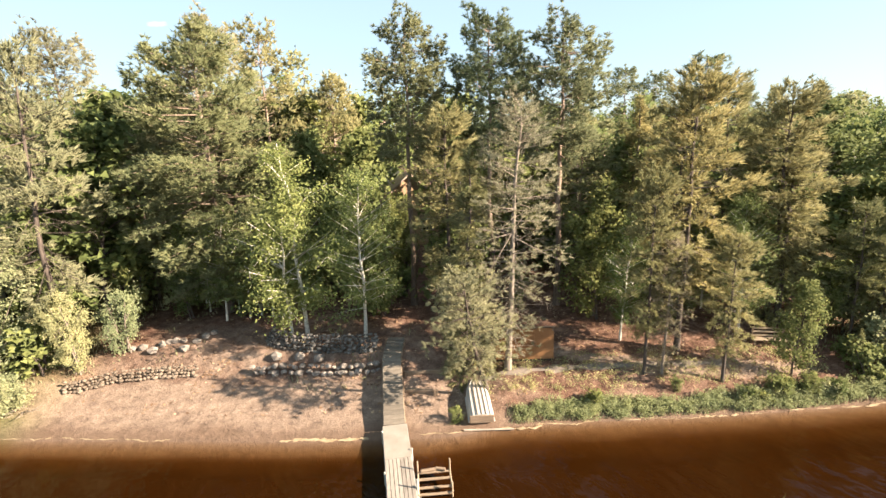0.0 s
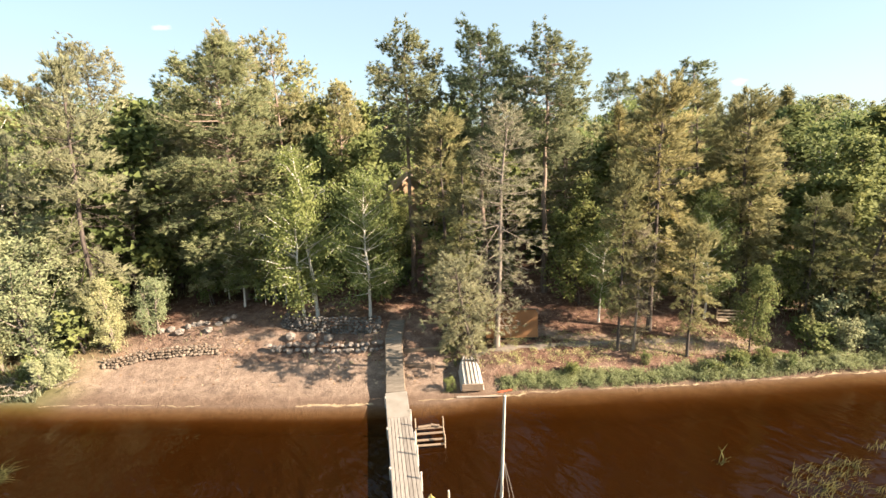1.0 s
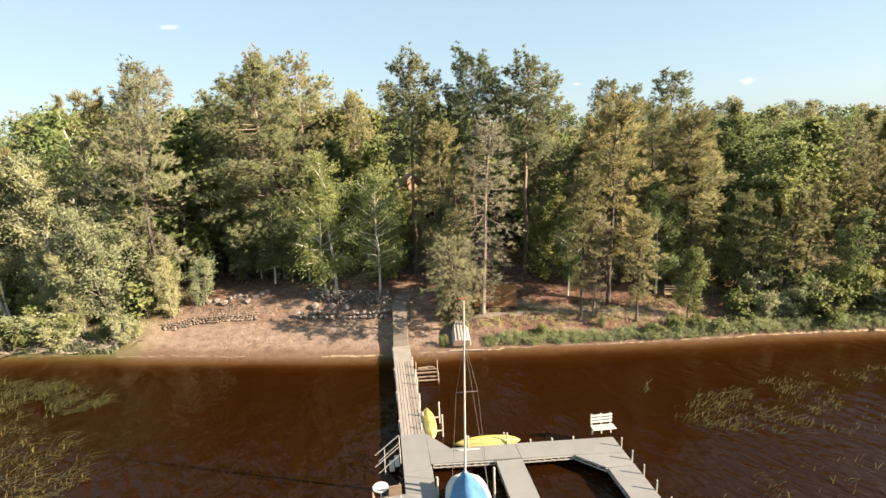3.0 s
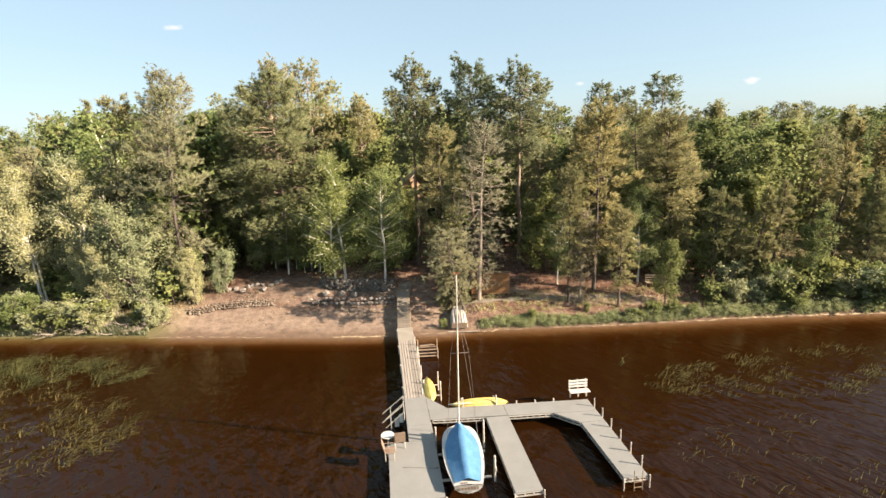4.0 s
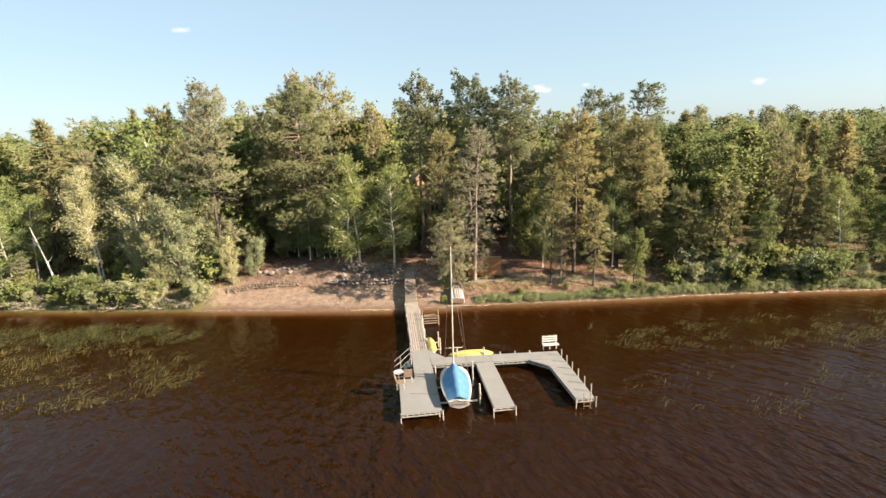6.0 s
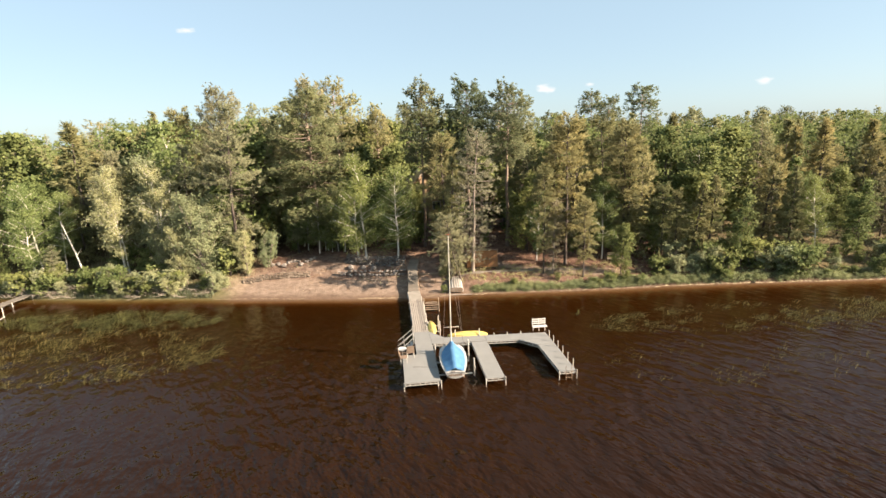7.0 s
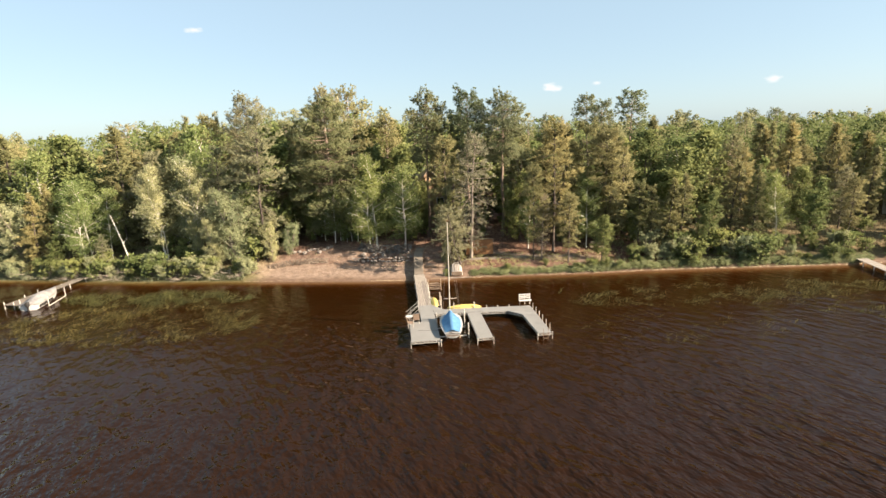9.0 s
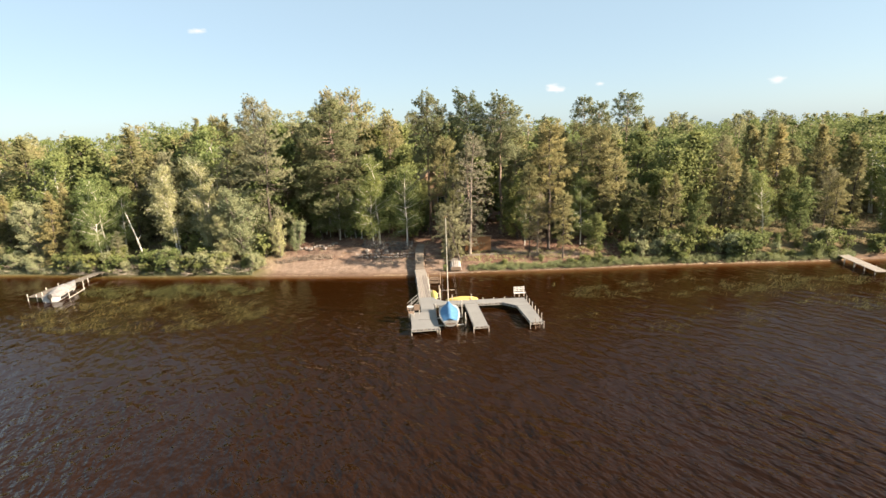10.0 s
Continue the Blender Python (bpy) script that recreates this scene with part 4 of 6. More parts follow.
# the woods behind, past counting
def far_woods(name, seed, count, pines, label, leaf, bark):
    r = np.random.default_rng(seed)
    LV, k = [], 0
    T0, T1, TR = [], [], []
    while k < count:
        x = r.uniform(-230, 230)
        d = 24 + 150 * r.random() ** 1.5
        y = float(shore(x)) + d
        if abs(x) > 75 + y * 1.05 or (-13 < x < 4 and d < 33):
            continue
        k += 1
        h = float(forest_height(x)) * r.uniform(0.78, 1.12) * (1.0 + 0.1 * pines)
        z0 = gz(x, y)
        near = d < 60
        q = 95 if near else 55
        s = r.random(q) ** 0.8
        R = h * (0.19 if pines else 0.27) * r.uniform(0.8, 1.2)
        rad = R * (np.where(s < 0.2, s / 0.2, 1) * (1 - s) ** 0.6 if pines else np.sqrt(np.clip(1 - (2 * s - 0.9) ** 2, 0.02, 1)))
        a = r.uniform(0, 6.283, q)
        lobes = 1 + 0.28 * np.sin(3 * a + r.uniform(0, 6)) + 0.2 * np.sin(9 * s + 2 * a + r.uniform(0, 6))
        w = r.uniform(0.45, 1.0, q) ** 0.5 * rad * lobes
        P = np.stack([x + np.cos(a) * w, y + np.sin(a) * w, z0 + h * (0.22 + 0.78 * s)], 1)
        each = 9 if near else 7
        P = np.repeat(P, each, 0) + r.normal(size=(q * each, 3)) * [0.34, 0.34, 0.26]
        v, _ = leaf_mesh(P, 0.46 if near else 0.62, r, 0.1, 0.75, True, OPEN)
        LV.append(v)
        T0.append((x, y, z0 - 0.1))
        T1.append((x + r.normal() * 0.3, y, z0 + h * 0.9))
        TR.append(0.16)
    v = np.concatenate(LV)
    f, normals = crown_normals(v, np.arange(len(v)).reshape(-1, 3), 0.6, 0.0)
    ob = tagged(new(name, mesh_np(name, v, [f], [leaf], True, normals)), label, "woods", kind="stuff")
    tv, tf = cones(T0, T1, TR, np.array(TR) * 0.3, 5)
    t = new("trunks", mesh_np("trunks", tv, [tf], [bark], smooth=True))
    t.parent = ob
    t["kind"] = "stuff"
    return ob


far_woods("far_conifers", 31, 230, True, "distant olive-green conifer woods behind the shore", M_NEEDLE, M_BARK)
far_woods("far_broadleaf_woods", 32, 700, False, "distant green broadleaf woods behind the shore", M_BROAD, M_GREYBARK)

# ---- dock ----
ACROSS, SEAWARD, ROOT = Vector((0.975, 0.222, 0)), Vector((0.222, -0.975, 0)), Vector((-4.44, 18.3, 0))
DECK = 0.565
RUN = 1.118  # metres of dock to one unit along it


def dk(a, b, z=DECK):
    """A place on the dock: units seaward, metres across, height."""
    p = ROOT + SEAWARD * (0.55 + (a - 0.55) * RUN) + ACROSS * b
    return Vector((p.x, p.y, z))


TURN = math.degrees(math.atan2(0.222, 0.975))
dock = thing("dock", Matrix.Identity(4), "L-shaped grey lake dock with fingers on metal posts", "dock")


def deck_slab(name, corners, mat, label="", top=DECK, thick=0.045):
    pts = [dk(a, b) for a, b in corners]
    pts = [(p.x, p.y) for p in pts]
    area = sum(p[0] * q[1] - q[0] * p[1] for p, q in zip(pts, pts[1:] + pts[:1]))
    return part(name, prism(B(), pts if area > 0 else pts[::-1], top - thick, top), mat, dock, label)


def frame_run(a0, b0, a1, b1):
    """A side truss below the deck edge: two rails with short uprights between."""
    p, q = dk(a0, b0), dk(a1, b1)
    n_up = max(2, int((q - p).length / 0.3))
    bm = B()
    ang = math.degrees(math.atan2(q.y - p.y, q.x - p.x))
    c, L = (p + q) / 2, (q - p).length
    box(bm, c.x, c.y, DECK - 0.066, L, 0.05, 0.035, ang)
    box(bm, c.x, c.y, DECK - 0.2, L, 0.05, 0.04, ang)
    for i in range(n_up + 1):
        s = p.lerp(q, i / n_up)
        box(bm, s.x, s.y, DECK - 0.13, 0.06, 0.036, 0.1, ang)
    return part("side_truss", bm, M_FRAME, dock)


def leg(a, b, top, r=0.035):
    p = dk(a, b)
    bm = rod(B(), (p.x, p.y, gz(p.x, p.y) - 0.15), (p.x, p.y, top), r)
    rod(bm, (p.x, p.y, top), (p.x, p.y, top + 0.02), r * 1.15)
    return part("post", bm, M_POST, dock)


G = 0.012
deck_slab("root_panel", [(0.55, 0), (2.8, 0), (2.8, 1.13), (0.55, 1.13)], M_PALEDECK, "pale smooth shore section")
bwid = 1.13 / 7
for i in range(7):
    deck_slab("plank", [(2.8 + G, i * bwid + 0.011), (9.9, i * bwid + 0.011), (9.9, (i + 1) * bwid - 0.011), (2.8 + G, (i + 1) * bwid - 0.011)], M_PLANK)
deck_slab("deck_panel", [(9.9 + G, -0.02), (12.35, -0.02), (12.35, 1.17), (9.9 + G, 1.17)], M_COMPOSITE)
deck_slab("deck_panel", [(12.35 + G, -0.02), (13.5, -0.02), (13.5, 1.19), (12.35 + G, 1.19)], M_COMPOSITE)
deck_slab("deck_panel", [(13.5 + G, -1.0), (17.05, -1.0), (17.05, 1.2), (13.5 + G, 1.2)], M_COMPOSITE)
deck_slab("gusset", [(9.95, 1.18), (11.2, 2.2), (11.12, 1.18)], M_COMPOSITE)
deck_slab("deck_panel", [(11.13, 1.19), (11.34, 5.15), (12.28, 5.15), (12.0, 1.19)], M_COMPOSITE)
deck_slab("deck_panel", [(11.35, 5.17), (11.68, 9.75), (12.72, 9.75), (12.5, 7.46), (12.32, 5.17)], M_COMPOSITE)
deck_slab("gusset", [(12.53, 7.5), (12.74, 9.75), (13.5, 9.75), (13.45, 8.5)], M_COMPOSITE)
deck_slab("deck_panel", [(12.3, 4.02), (17.3, 4.02), (17.3, 5.17), (12.35, 5.17)], M_COMPOSITE)
deck_slab("deck_panel", [(13.52, 8.55), (17.25, 8.68), (17.25, 9.72), (13.52, 9.76)], M_COMPOSITE)
for run in [(0.55, 0, 9.9, 0), (0.55, 1.13, 9.9, 1.13), (9.9, 0, 13.5, 0), (13.5, -0.98, 17.03, -0.98), (17.03, -0.98, 17.03, 1.18), (12.1, 1.18, 17.03, 1.18), (12.03, 1.3, 12.26, 4.0), (12.36, 5.2, 12.5, 7.44), (12.52, 7.5, 13.46, 8.52), (17.28, 4.05, 17.28, 5.15), (12.4, 4.04, 17.28, 4.04), (12.45, 5.15, 17.28, 5.15), (17.23, 8.7, 17.23, 9.7), (13.5, 8.57, 17.23, 8.7), (11.8, 9.74, 17.23, 9.7), (11.2, 2.3, 11.66, 9.7), (13.52, -0.98, 13.52, 0)]:
    frame_run(*run)
for a in (1.0, 3.6, 6.2, 8.8):
    leg(a, -0.04, DECK + 0.04)
for a, top in ((2.4, 0.62), (4.6, 0.95), (5.6, 1.0), (7.0, 0.85), (8.6, 0.8)):
    leg(a, 1.19, top, 0.04)
for a, b, top in [(13.6, -1.04, 0.56), (17.0, -1.04, 0.54), (17.09, 1.24, 0.56), (17.34, 3.98, 0.54), (17.34, 5.21, 0.57), (17.29, 8.64, 0.55), (17.29, 9.78, 0.6)]:
    leg(a, b, top, 0.028)
for i in range(6):
    leg(12.35 + i * 0.86, 9.8, 1.0, 0.03)
for b in (5.9, 6.9, 7.9):
    leg(11.33 + 0.07 * (b - 5.15), b, 0.68, 0.036)
# swim ladder at the outer finger
lad = thing("swim_ladder", Matrix.Identity(4), "small metal swim ladder at the dock end", "ladder")
for b in (9.05, 9.42):
    part("rail", rod(B(), dk(17.33, b, 0.95), dk(17.38, b, -0.5), 0.018), M_TIMBER, lad)
for z in (0.4, 0.15, -0.1):
    part("rung", rod(B(), dk(17.35, 9.05, z), dk(17.35, 9.42, z), 0.016), M_TIMBER, lad)

# bench at the dock's far corner
bench = thing("dock_bench", Matrix.Translation(dk(11.52, 9.36, DECK)) @ pose(0, 0, 0, 0, 0, TURN - 2), "white slatted dock bench facing the lake", "bench")
for z in (0.58, 0.74, 0.9):
    part("back_slat", box(B(), 0, 0.26, z, 1.06, 0.03, 0.1, bevel=0.008, rx=-8), M_WHITE, bench)
for y in (-0.16, 0.0, 0.16):
    part("seat_slat", box(B(), 0, y, 0.44, 1.1, 0.115, 0.03, bevel=0.008), M_WHITE, bench)
for x in (-0.45, 0, 0.45):
    part("leg", box(B(), x, 0.17, 0.2, 0.06, 0.06, 0.4), M_POST, bench)
    part("upright", box(B(), x, 0.29, 0.66, 0.05, 0.03, 0.62, rx=-8), M_POST, bench)

# steps with handrails off the walkway's left side
steps = thing("water_steps", Matrix.Translation(dk(11.3, -0.1, 0)) @ pose(0, 0, 0, 0, 0, TURN), "aluminium water steps with two handrails beside the dock", "steps")
for y in (-0.42, 0.42):
    bm = rod(B(), (-0.02, y, 0.45), (-0.02, y, 1.35), 0.022)
    rod(bm, (-0.02, y, 1.35), (-1.15, y, 0.45), 0.022)
    rod(bm, (-0.02, y, 0.95), (-1.0, y, 0.12), 0.02)
    rod(bm, (-0.72, y, 0.8), (-0.72, y, -0.7), 0.02)
    part("handrail", bm, M_POST, steps)
for i in range(4):
    part("tread", box(B(), -0.18 - 0.24 * i, 0, 0.34 - 0.22 * i, 0.22, 0.8, 0.03), M_FRAME, steps)


def dock_chair(a, b, rz, label):
    c = thing("dock_chair", Matrix.Translation(dk(a, b, DECK)) @ pose(0, 0, 0, 0, 0, rz), label, "chair", "chairs on the dock")
    part("seat", box(B(), 0, 0, 0.4, 0.5, 0.48, 0.035, bevel=0.01), M_BROWNSEAT, c)
    part("backrest", box(B(), 0, 0.27, 0.68, 0.5, 0.035, 0.55, rx=-14, bevel=0.01), M_BROWNSEAT, c)
    for x in (-0.23, 0.23):
        for y in (-0.2, 0.2):
            part("leg", rod(B(), (x, y, 0), (x, y, 0.4), 0.016), M_POST, c)
        part("armrest", box(B(), x, 0.02, 0.6, 0.05, 0.46, 0.025, bevel=0.008), M_BROWNSEAT, c)
    return c


dock_chair(13.78, -0.46, TURN + 184, "tan mesh deck chair with its back to the lake")
dock_chair(14.45, -0.95, TURN + 92, "low tan mesh deck chair turned sideways")
tab = thing("round_table", Matrix.Translation(dk(13.72, -1.0, DECK)), "small round white table on one leg", "table")
part("tabletop", rod(B(), (0, 0, 0.62), (0, 0, 0.65), 0.31, 0.31, 24), M_WHITE, tab)
part("leg", rod(B(), (0, 0, 0.02), (0, 0, 0.62), 0.03), M_WHITE, tab)
part("foot", rod(B(), (0, 0, 0), (0, 0, 0.03), 0.15, 0.12, 16), M_WHITE, tab)
pole = thing("boat_hook", Matrix.Translation(dk(15.3, 0.35, DECK + 0.015)) @ pose(0, 0, 0, 0, 0, TURN - 12), "dark boat hook pole lying on the dock", "pole")
part("shaft", rod(B(), (-0.75, 0, 0), (0.7, 0, 0), 0.016), M_WIRE, pole)
part("hook", rod(B(), (0.7, 0, 0), (0.8, 0.05, 0.0), 0.012), M_BLACK, pole)

# ---- sailboat on its lift ----
boat = thing("sailboat", pose(1.53, 2.32, 0, 0, 0, 9.5) @ Matrix.Diagonal((0.88, 1.17, 1.03, 1)), "white sailboat under a blue cover with its mast up", "sailboat")
# local: x to starboard side, y towards the bow (shore), z up
HL = 1.78


def hull_ring(y, scale=1.0, top=0.95):
    t = (y + HL) / (2 * HL)
    w = (0.66 + 0.34 * math.sin(math.pi * min(0.5, t * 1.0))) * max(0, 1 - max(0, (t - 0.4) / 0.6) ** 4.2) ** 0.5 * scale + 0.02
    keel = 0.34 + 0.25 * max(0, (t - 0.7) / 0.3) ** 2 + 0.22 * max(0, 1 - t / 0.25)
    zt = top + 0.1 * t * t
    pts = []
    for k in range(13):
        a = math.pi * k / 12
        pts.append((-w * math.cos(a) * (1 - 0.12 * math.sin(a)), y, zt - (zt - keel) * math.sin(a) ** 0.75))
    return pts, w, zt


ys = [-HL + 2 * HL * i / 16 for i in range(17)]
bm = loft(B(), [hull_ring(y)[0] for y in ys], close=False)
part("hull", bm, M_HULL, boat, "white glossy hull", smooth=True)
stern = hull_ring(-HL)[0]
bm = B()
bm.faces.new([bm.verts.new(p) for p in stern])
bmesh.ops.solidify(bm, geom=bm.faces[:], thickness=0.02)
part("transom", bm, M_HULL, boat)
bm = B()
rings = []
for y in ys:
    p, w, zt = hull_ring(y)
    rings.append([(-w * 0.99, y, zt + 0.004), (-w * 0.5, y, zt + 0.03), (0, y, zt + 0.045), (w * 0.5, y, zt + 0.03), (w * 0.99, y, zt + 0.004)])
part("deck", loft(bm, rings, close=False), M_HULL, boat, smooth=True)
bm = B()
rings = []
for y in [-1.7 + 3.1 * i / 14 for i in range(15)]:
    p, w, zt = hull_ring(y)
    s = (y + 1.7) / 3.1
    hgt = 0.2 + 0.2 * min(1, 2.5 * s) + 0.04 * s + 0.01 * math.sin(9 * y)
    ww = w * (0.84 - 0.3 * max(0, (s - 0.65) / 0.35) ** 1.5) + 0.01 * math.sin(7 * y)
    rings.append([(-ww, y, zt + 0.05), (-ww * 0.62, y, zt + 0.05 + hgt * 0.32), (-ww * 0.25, y, zt + 0.05 + hgt * 0.74), (0, y, zt + 0.06 + hgt), (ww * 0.25, y, zt + 0.05 + hgt * 0.74), (ww * 0.62, y, zt + 0.05 + hgt * 0.32), (ww, y, zt + 0.05)])
part("cover", loft(bm, rings, close=False), M_TARP, boat, "sun-faded blue cockpit cover draped over the boom", smooth=True)
MX, MY = -0.01, 1.332
part("mast", rod(B(), (MX, MY, 0.95), (-0.03, 0.11, 8.84), 0.05, 0.03, 10), M_SPAR, boat, "cream-painted mast")
vane = part("wind_vane", rod(B(), (-0.03, 0.11, 8.83), (-0.03, 0.11, 8.94), 0.008), M_WIRE, boat)
part("vane_arrow", prism(B(), [(-0.22, 0.08), (-0.12, 0.06), (0.08, 0.098), (0.14, 0.095), (0.13, 0.155), (0.08, 0.14), (-0.13, 0.122)], 8.935, 8.945), M_VANERED, vane, "orange-red wind vane arrow")
part("boom", rod(B(), (MX, MY - 0.03, 1.3), (0, -1.5, 1.06), 0.035, 0.03, 8), M_SPAR, boat)
part("spreader", rod(B(), (-0.37, 0.73, 5.2), (0.56, 0.73, 5.2), 0.014), M_WIRE, boat)
part("lower_spreader", rod(B(), (-0.55, 1.2, 2.5), (0.65, 1.2, 2.5), 0.02), M_SPAR, boat)
for x0, y0, x1, z1 in ((-0.7, 0.76, -0.36, 5.2), (0.92, 0.76, 0.55, 5.2)):
    part("shroud", rod(B(), (x0, y0, 1.05), (x1, 0.73, z1), 0.009, 0.009, 5), M_WIRE, boat)
    part("shroud", rod(B(), (x1, 0.73, z1), (0.0, 0.37, 7.3), 0.009, 0.009, 5), M_WIRE, boat)
part("shroud", rod(B(), (0.92, 0.61, 1.05), (0.0, 0.37, 7.3), 0.009, 0.009, 5), M_WIRE, boat)
part("forestay", rod(B(), (0, 1.75, 1.0), (0.0, 0.34, 7.6), 0.009, 0.009, 5), M_WIRE, boat)
bm = B()
box(bm, 0, 0.1, 0.22, 0.1, 1.6, 0.35, bevel=0.03)
part("keel", bm, M_KEELRED, boat, "red-brown keel")
for k in range(7):
    part("transom_mark", box(B(), -0.42 + 0.14 * k, -1.8, 0.8, 0.085, 0.02, 0.1), M_TIMBER, boat, "brown unreadable lettering mark")
part("cleat", box(B(), -0.16, -1.73, 1.0, 0.28, 0.06, 0.05, bevel=0.01), M_WIRE, boat)

lift = thing("boat_lift", pose(1.62, 2.1, 0, 0, 0, 10) @ Matrix.Diagonal((1.0, 1.2, 1.0, 1)), "metal boat lift frame standing in the water", "boat lift")
for x, y, top in ((-1.16, 1.5, 1.35), (-1.16, -1.3, 0.42), (1.14, 1.55, 1.5), (1.24, -0.44, 1.25)):
    part("guide_post", rod(B(), (x, y, -2.2), (x, y, top), 0.045), M_POST, lift)
for x in (-1.1, 1.12):
    part("side_beam", rod(B(), (x, -1.4, -0.08), (x, 1.7, -0.08), 0.045), M_POST, lift)
for y in (-0.3, 1.2):
    part("cross_beam", rod(B(), (-1.12, y, 0.12), (1.12, y, 0.12), 0.05), M_FRAME, lift)
part("bunk", box(B(), -0.5, 0.2, 0.27, 0.12, 2.2, 0.1, ry=28, bevel=0.02), M_TIMBER, lift)
part("bunk", box(B(), 0.5, 0.2, 0.27, 0.12, 2.2, 0.1, ry=-28, bevel=0.02), M_TIMBER, lift)
wheel = rod(B(), (1.28, -0.44, 0.6), (1.31, -0.44, 0.6), 0.1, 0.1, 16)
part("winch_wheel", wheel, M_POST, lift)


def kayak(m, label, L=3.1, w=0.36):
    """A short moulded kayak, keel up: rounded hull with chines, keel ridge, end handles, cockpit rim below."""
    k = thing("kayak", m, label, "kayak", "kayaks at the dock")
    rings = []
    for i in range(17):
        u = -1 + 2 * i / 16
        y = u * L / 2
        t = 1 - abs(u) ** (2.0 if u < 0 else 3.2)
        ww, hh = w * max(0.03, t) ** 0.7, 0.24 * max(0.1, t) ** 0.45
        rock = -0.07 * abs(u) ** 2.5
        rings.append([(ww, y, 0.06 + rock), (ww * 0.97, y, 0.12 + rock), (ww * 0.72, y, 0.06 + hh * 0.72 + rock), (ww * 0.3, y, 0.06 + hh * 0.92 + rock), (0.018, y, 0.085 + hh + rock), (-0.018, y, 0.085 + hh + rock), (-ww * 0.3, y, 0.06 + hh * 0.92 + rock), (-ww * 0.72, y, 0.06 + hh * 0.72 + rock), (-ww * 0.97, y, 0.12 + rock), (-ww, y, 0.06 + rock), (-ww * 0.7, y, 0.0 + rock), (ww * 0.7, y, 0.0 + rock)])
    part("hull", loft(B(), rings), M_YELLOW, k, "lemon-yellow moulded hull", smooth=True)
    bm = B()
    loft(bm, [[((0.2 + e) * math.cos(a), -0.1 + (0.42 + e) * math.sin(a), z) for a in np.linspace(0, 2 * math.pi, 18, endpoint=False)] for e, z in ((0.03, 0.0), (0.03, -0.04), (-0.01, -0.04), (-0.01, 0.0))], caps=False)
    part("cockpit_rim", bm, M_BLACK, k)
    for s in (-1, 1):
        # brown rod sunk into the smooth hull, painting the shade of a crease
        part("groove", rod(B(), (s * w * 0.33, -L * 0.3, 0.272), (s * w * 0.33, L * 0.3, 0.272), 0.012), M_TIMBER, k, "brown strip standing in for the shade of a hull crease")
        part("end_handle", rod(B(), (-0.05, s * L * 0.485, 0.07), (0.05, s * L * 0.485, 0.07), 0.02), M_BLACK, k)
    return k


def kayak_rack(m, label, half=0.42, arms=(-0.6, 0.6), tall=(0.55, 0.9)):
    k = thing("kayak_rack", m, label, "rack", "racks at the dock")
    for y in arms:
        part("arm", rod(B(), (-half, y, 0.05), (half, y, 0.05), 0.035), M_POST, k)
        for x, top in ((-half, tall[0]), (half, tall[1])):
            part("upright", rod(B(), (x, y, 0.0 if x < 0 else -1.2), (x, y, top), 0.038), M_POST, k)
    return k


kayak(pose(-0.8, 8.9, 0.4, 0, -6, 13.5 + 180), "yellow kayak lying keel up on a rack beside the walkway", 2.75, 0.34)
kayak_rack(pose(-0.71, 8.85, 0.31, 0, 0, 13), "pale metal kayak rack beside the walkway", 0.52)
kayak(pose(2.14, 7.25, 0.52, 0, 42, 8 - 90), "yellow kayak lying on its side along the dock's cross walk", 3.05, 0.29)
kayak_rack(pose(2.14, 7.34, 0.38, 0, 0, 9.5 - 90), "pale metal kayak rack along the cross walk", 0.4, (-0.95, 0.85), (0.25, 0.75))

# small wooden boat cradle by the shore
cr = thing("boat_cradle", pose(-1.55, 14.3, 0, 0, 0, TURN - 4) @ Matrix.Diagonal((0.92, 1.15, 0.95, 1)), "empty weathered boat cradle standing in shallow water", "cradle")
for x in (-0.72, 0.72):
    for y, top in ((0.45, 1.0), (-0.45, 0.72)):
        part("upright", rod(B(), (x, y, -0.75), (x, y, top), 0.035), M_DRYWOOD, cr)
    part("side_rail", rod(B(), (x, -0.55, 0.3), (x, 0.55, 0.42), 0.035), M_DRYWOOD, cr)
for y, z in ((-0.45, 0.2), (-0.2, 0.28), (0.15, 0.36), (0.45, 0.42)):
    part("cross_board", box(B(), 0, y, z, 1.44, 0.1, 0.06, bevel=0.01), M_TIMBER, cr)
part("bow_roller", box(B(), -0.25, 0.46, 0.52, 0.7, 0.12, 0.1, rz=6, rx=8, bevel=0.02), M_TIMBER, cr)
part("bow_roller", box(B(), 0.3, 0.46, 0.54, 0.45, 0.12, 0.1, rz=-14, rx=8, bevel=0.02), M_TIMBER, cr)

# ---- beach and yard ----


def stone_mesh(seed):
    r = np.random.default_rng(seed)
    bm = B()
    bmesh.ops.create_icosphere(bm, subdivisions=1, radius=0.5)
    for v in bm.verts:
        v.co = Vector(v.co * r.uniform(0.8, 1.12))
        v.co.z *= 0.8
    me = bpy.data.meshes.new("stone")
    bm.to_mesh(me)
    bm.free()
    return me


STONES = [stone_mesh(100 + i) for i in range(8)]


def stone_set(mat):
    out = []
    for s in STONES:
        c = s.copy()
        c.materials.append(mat)
        out.append(c)
    return out


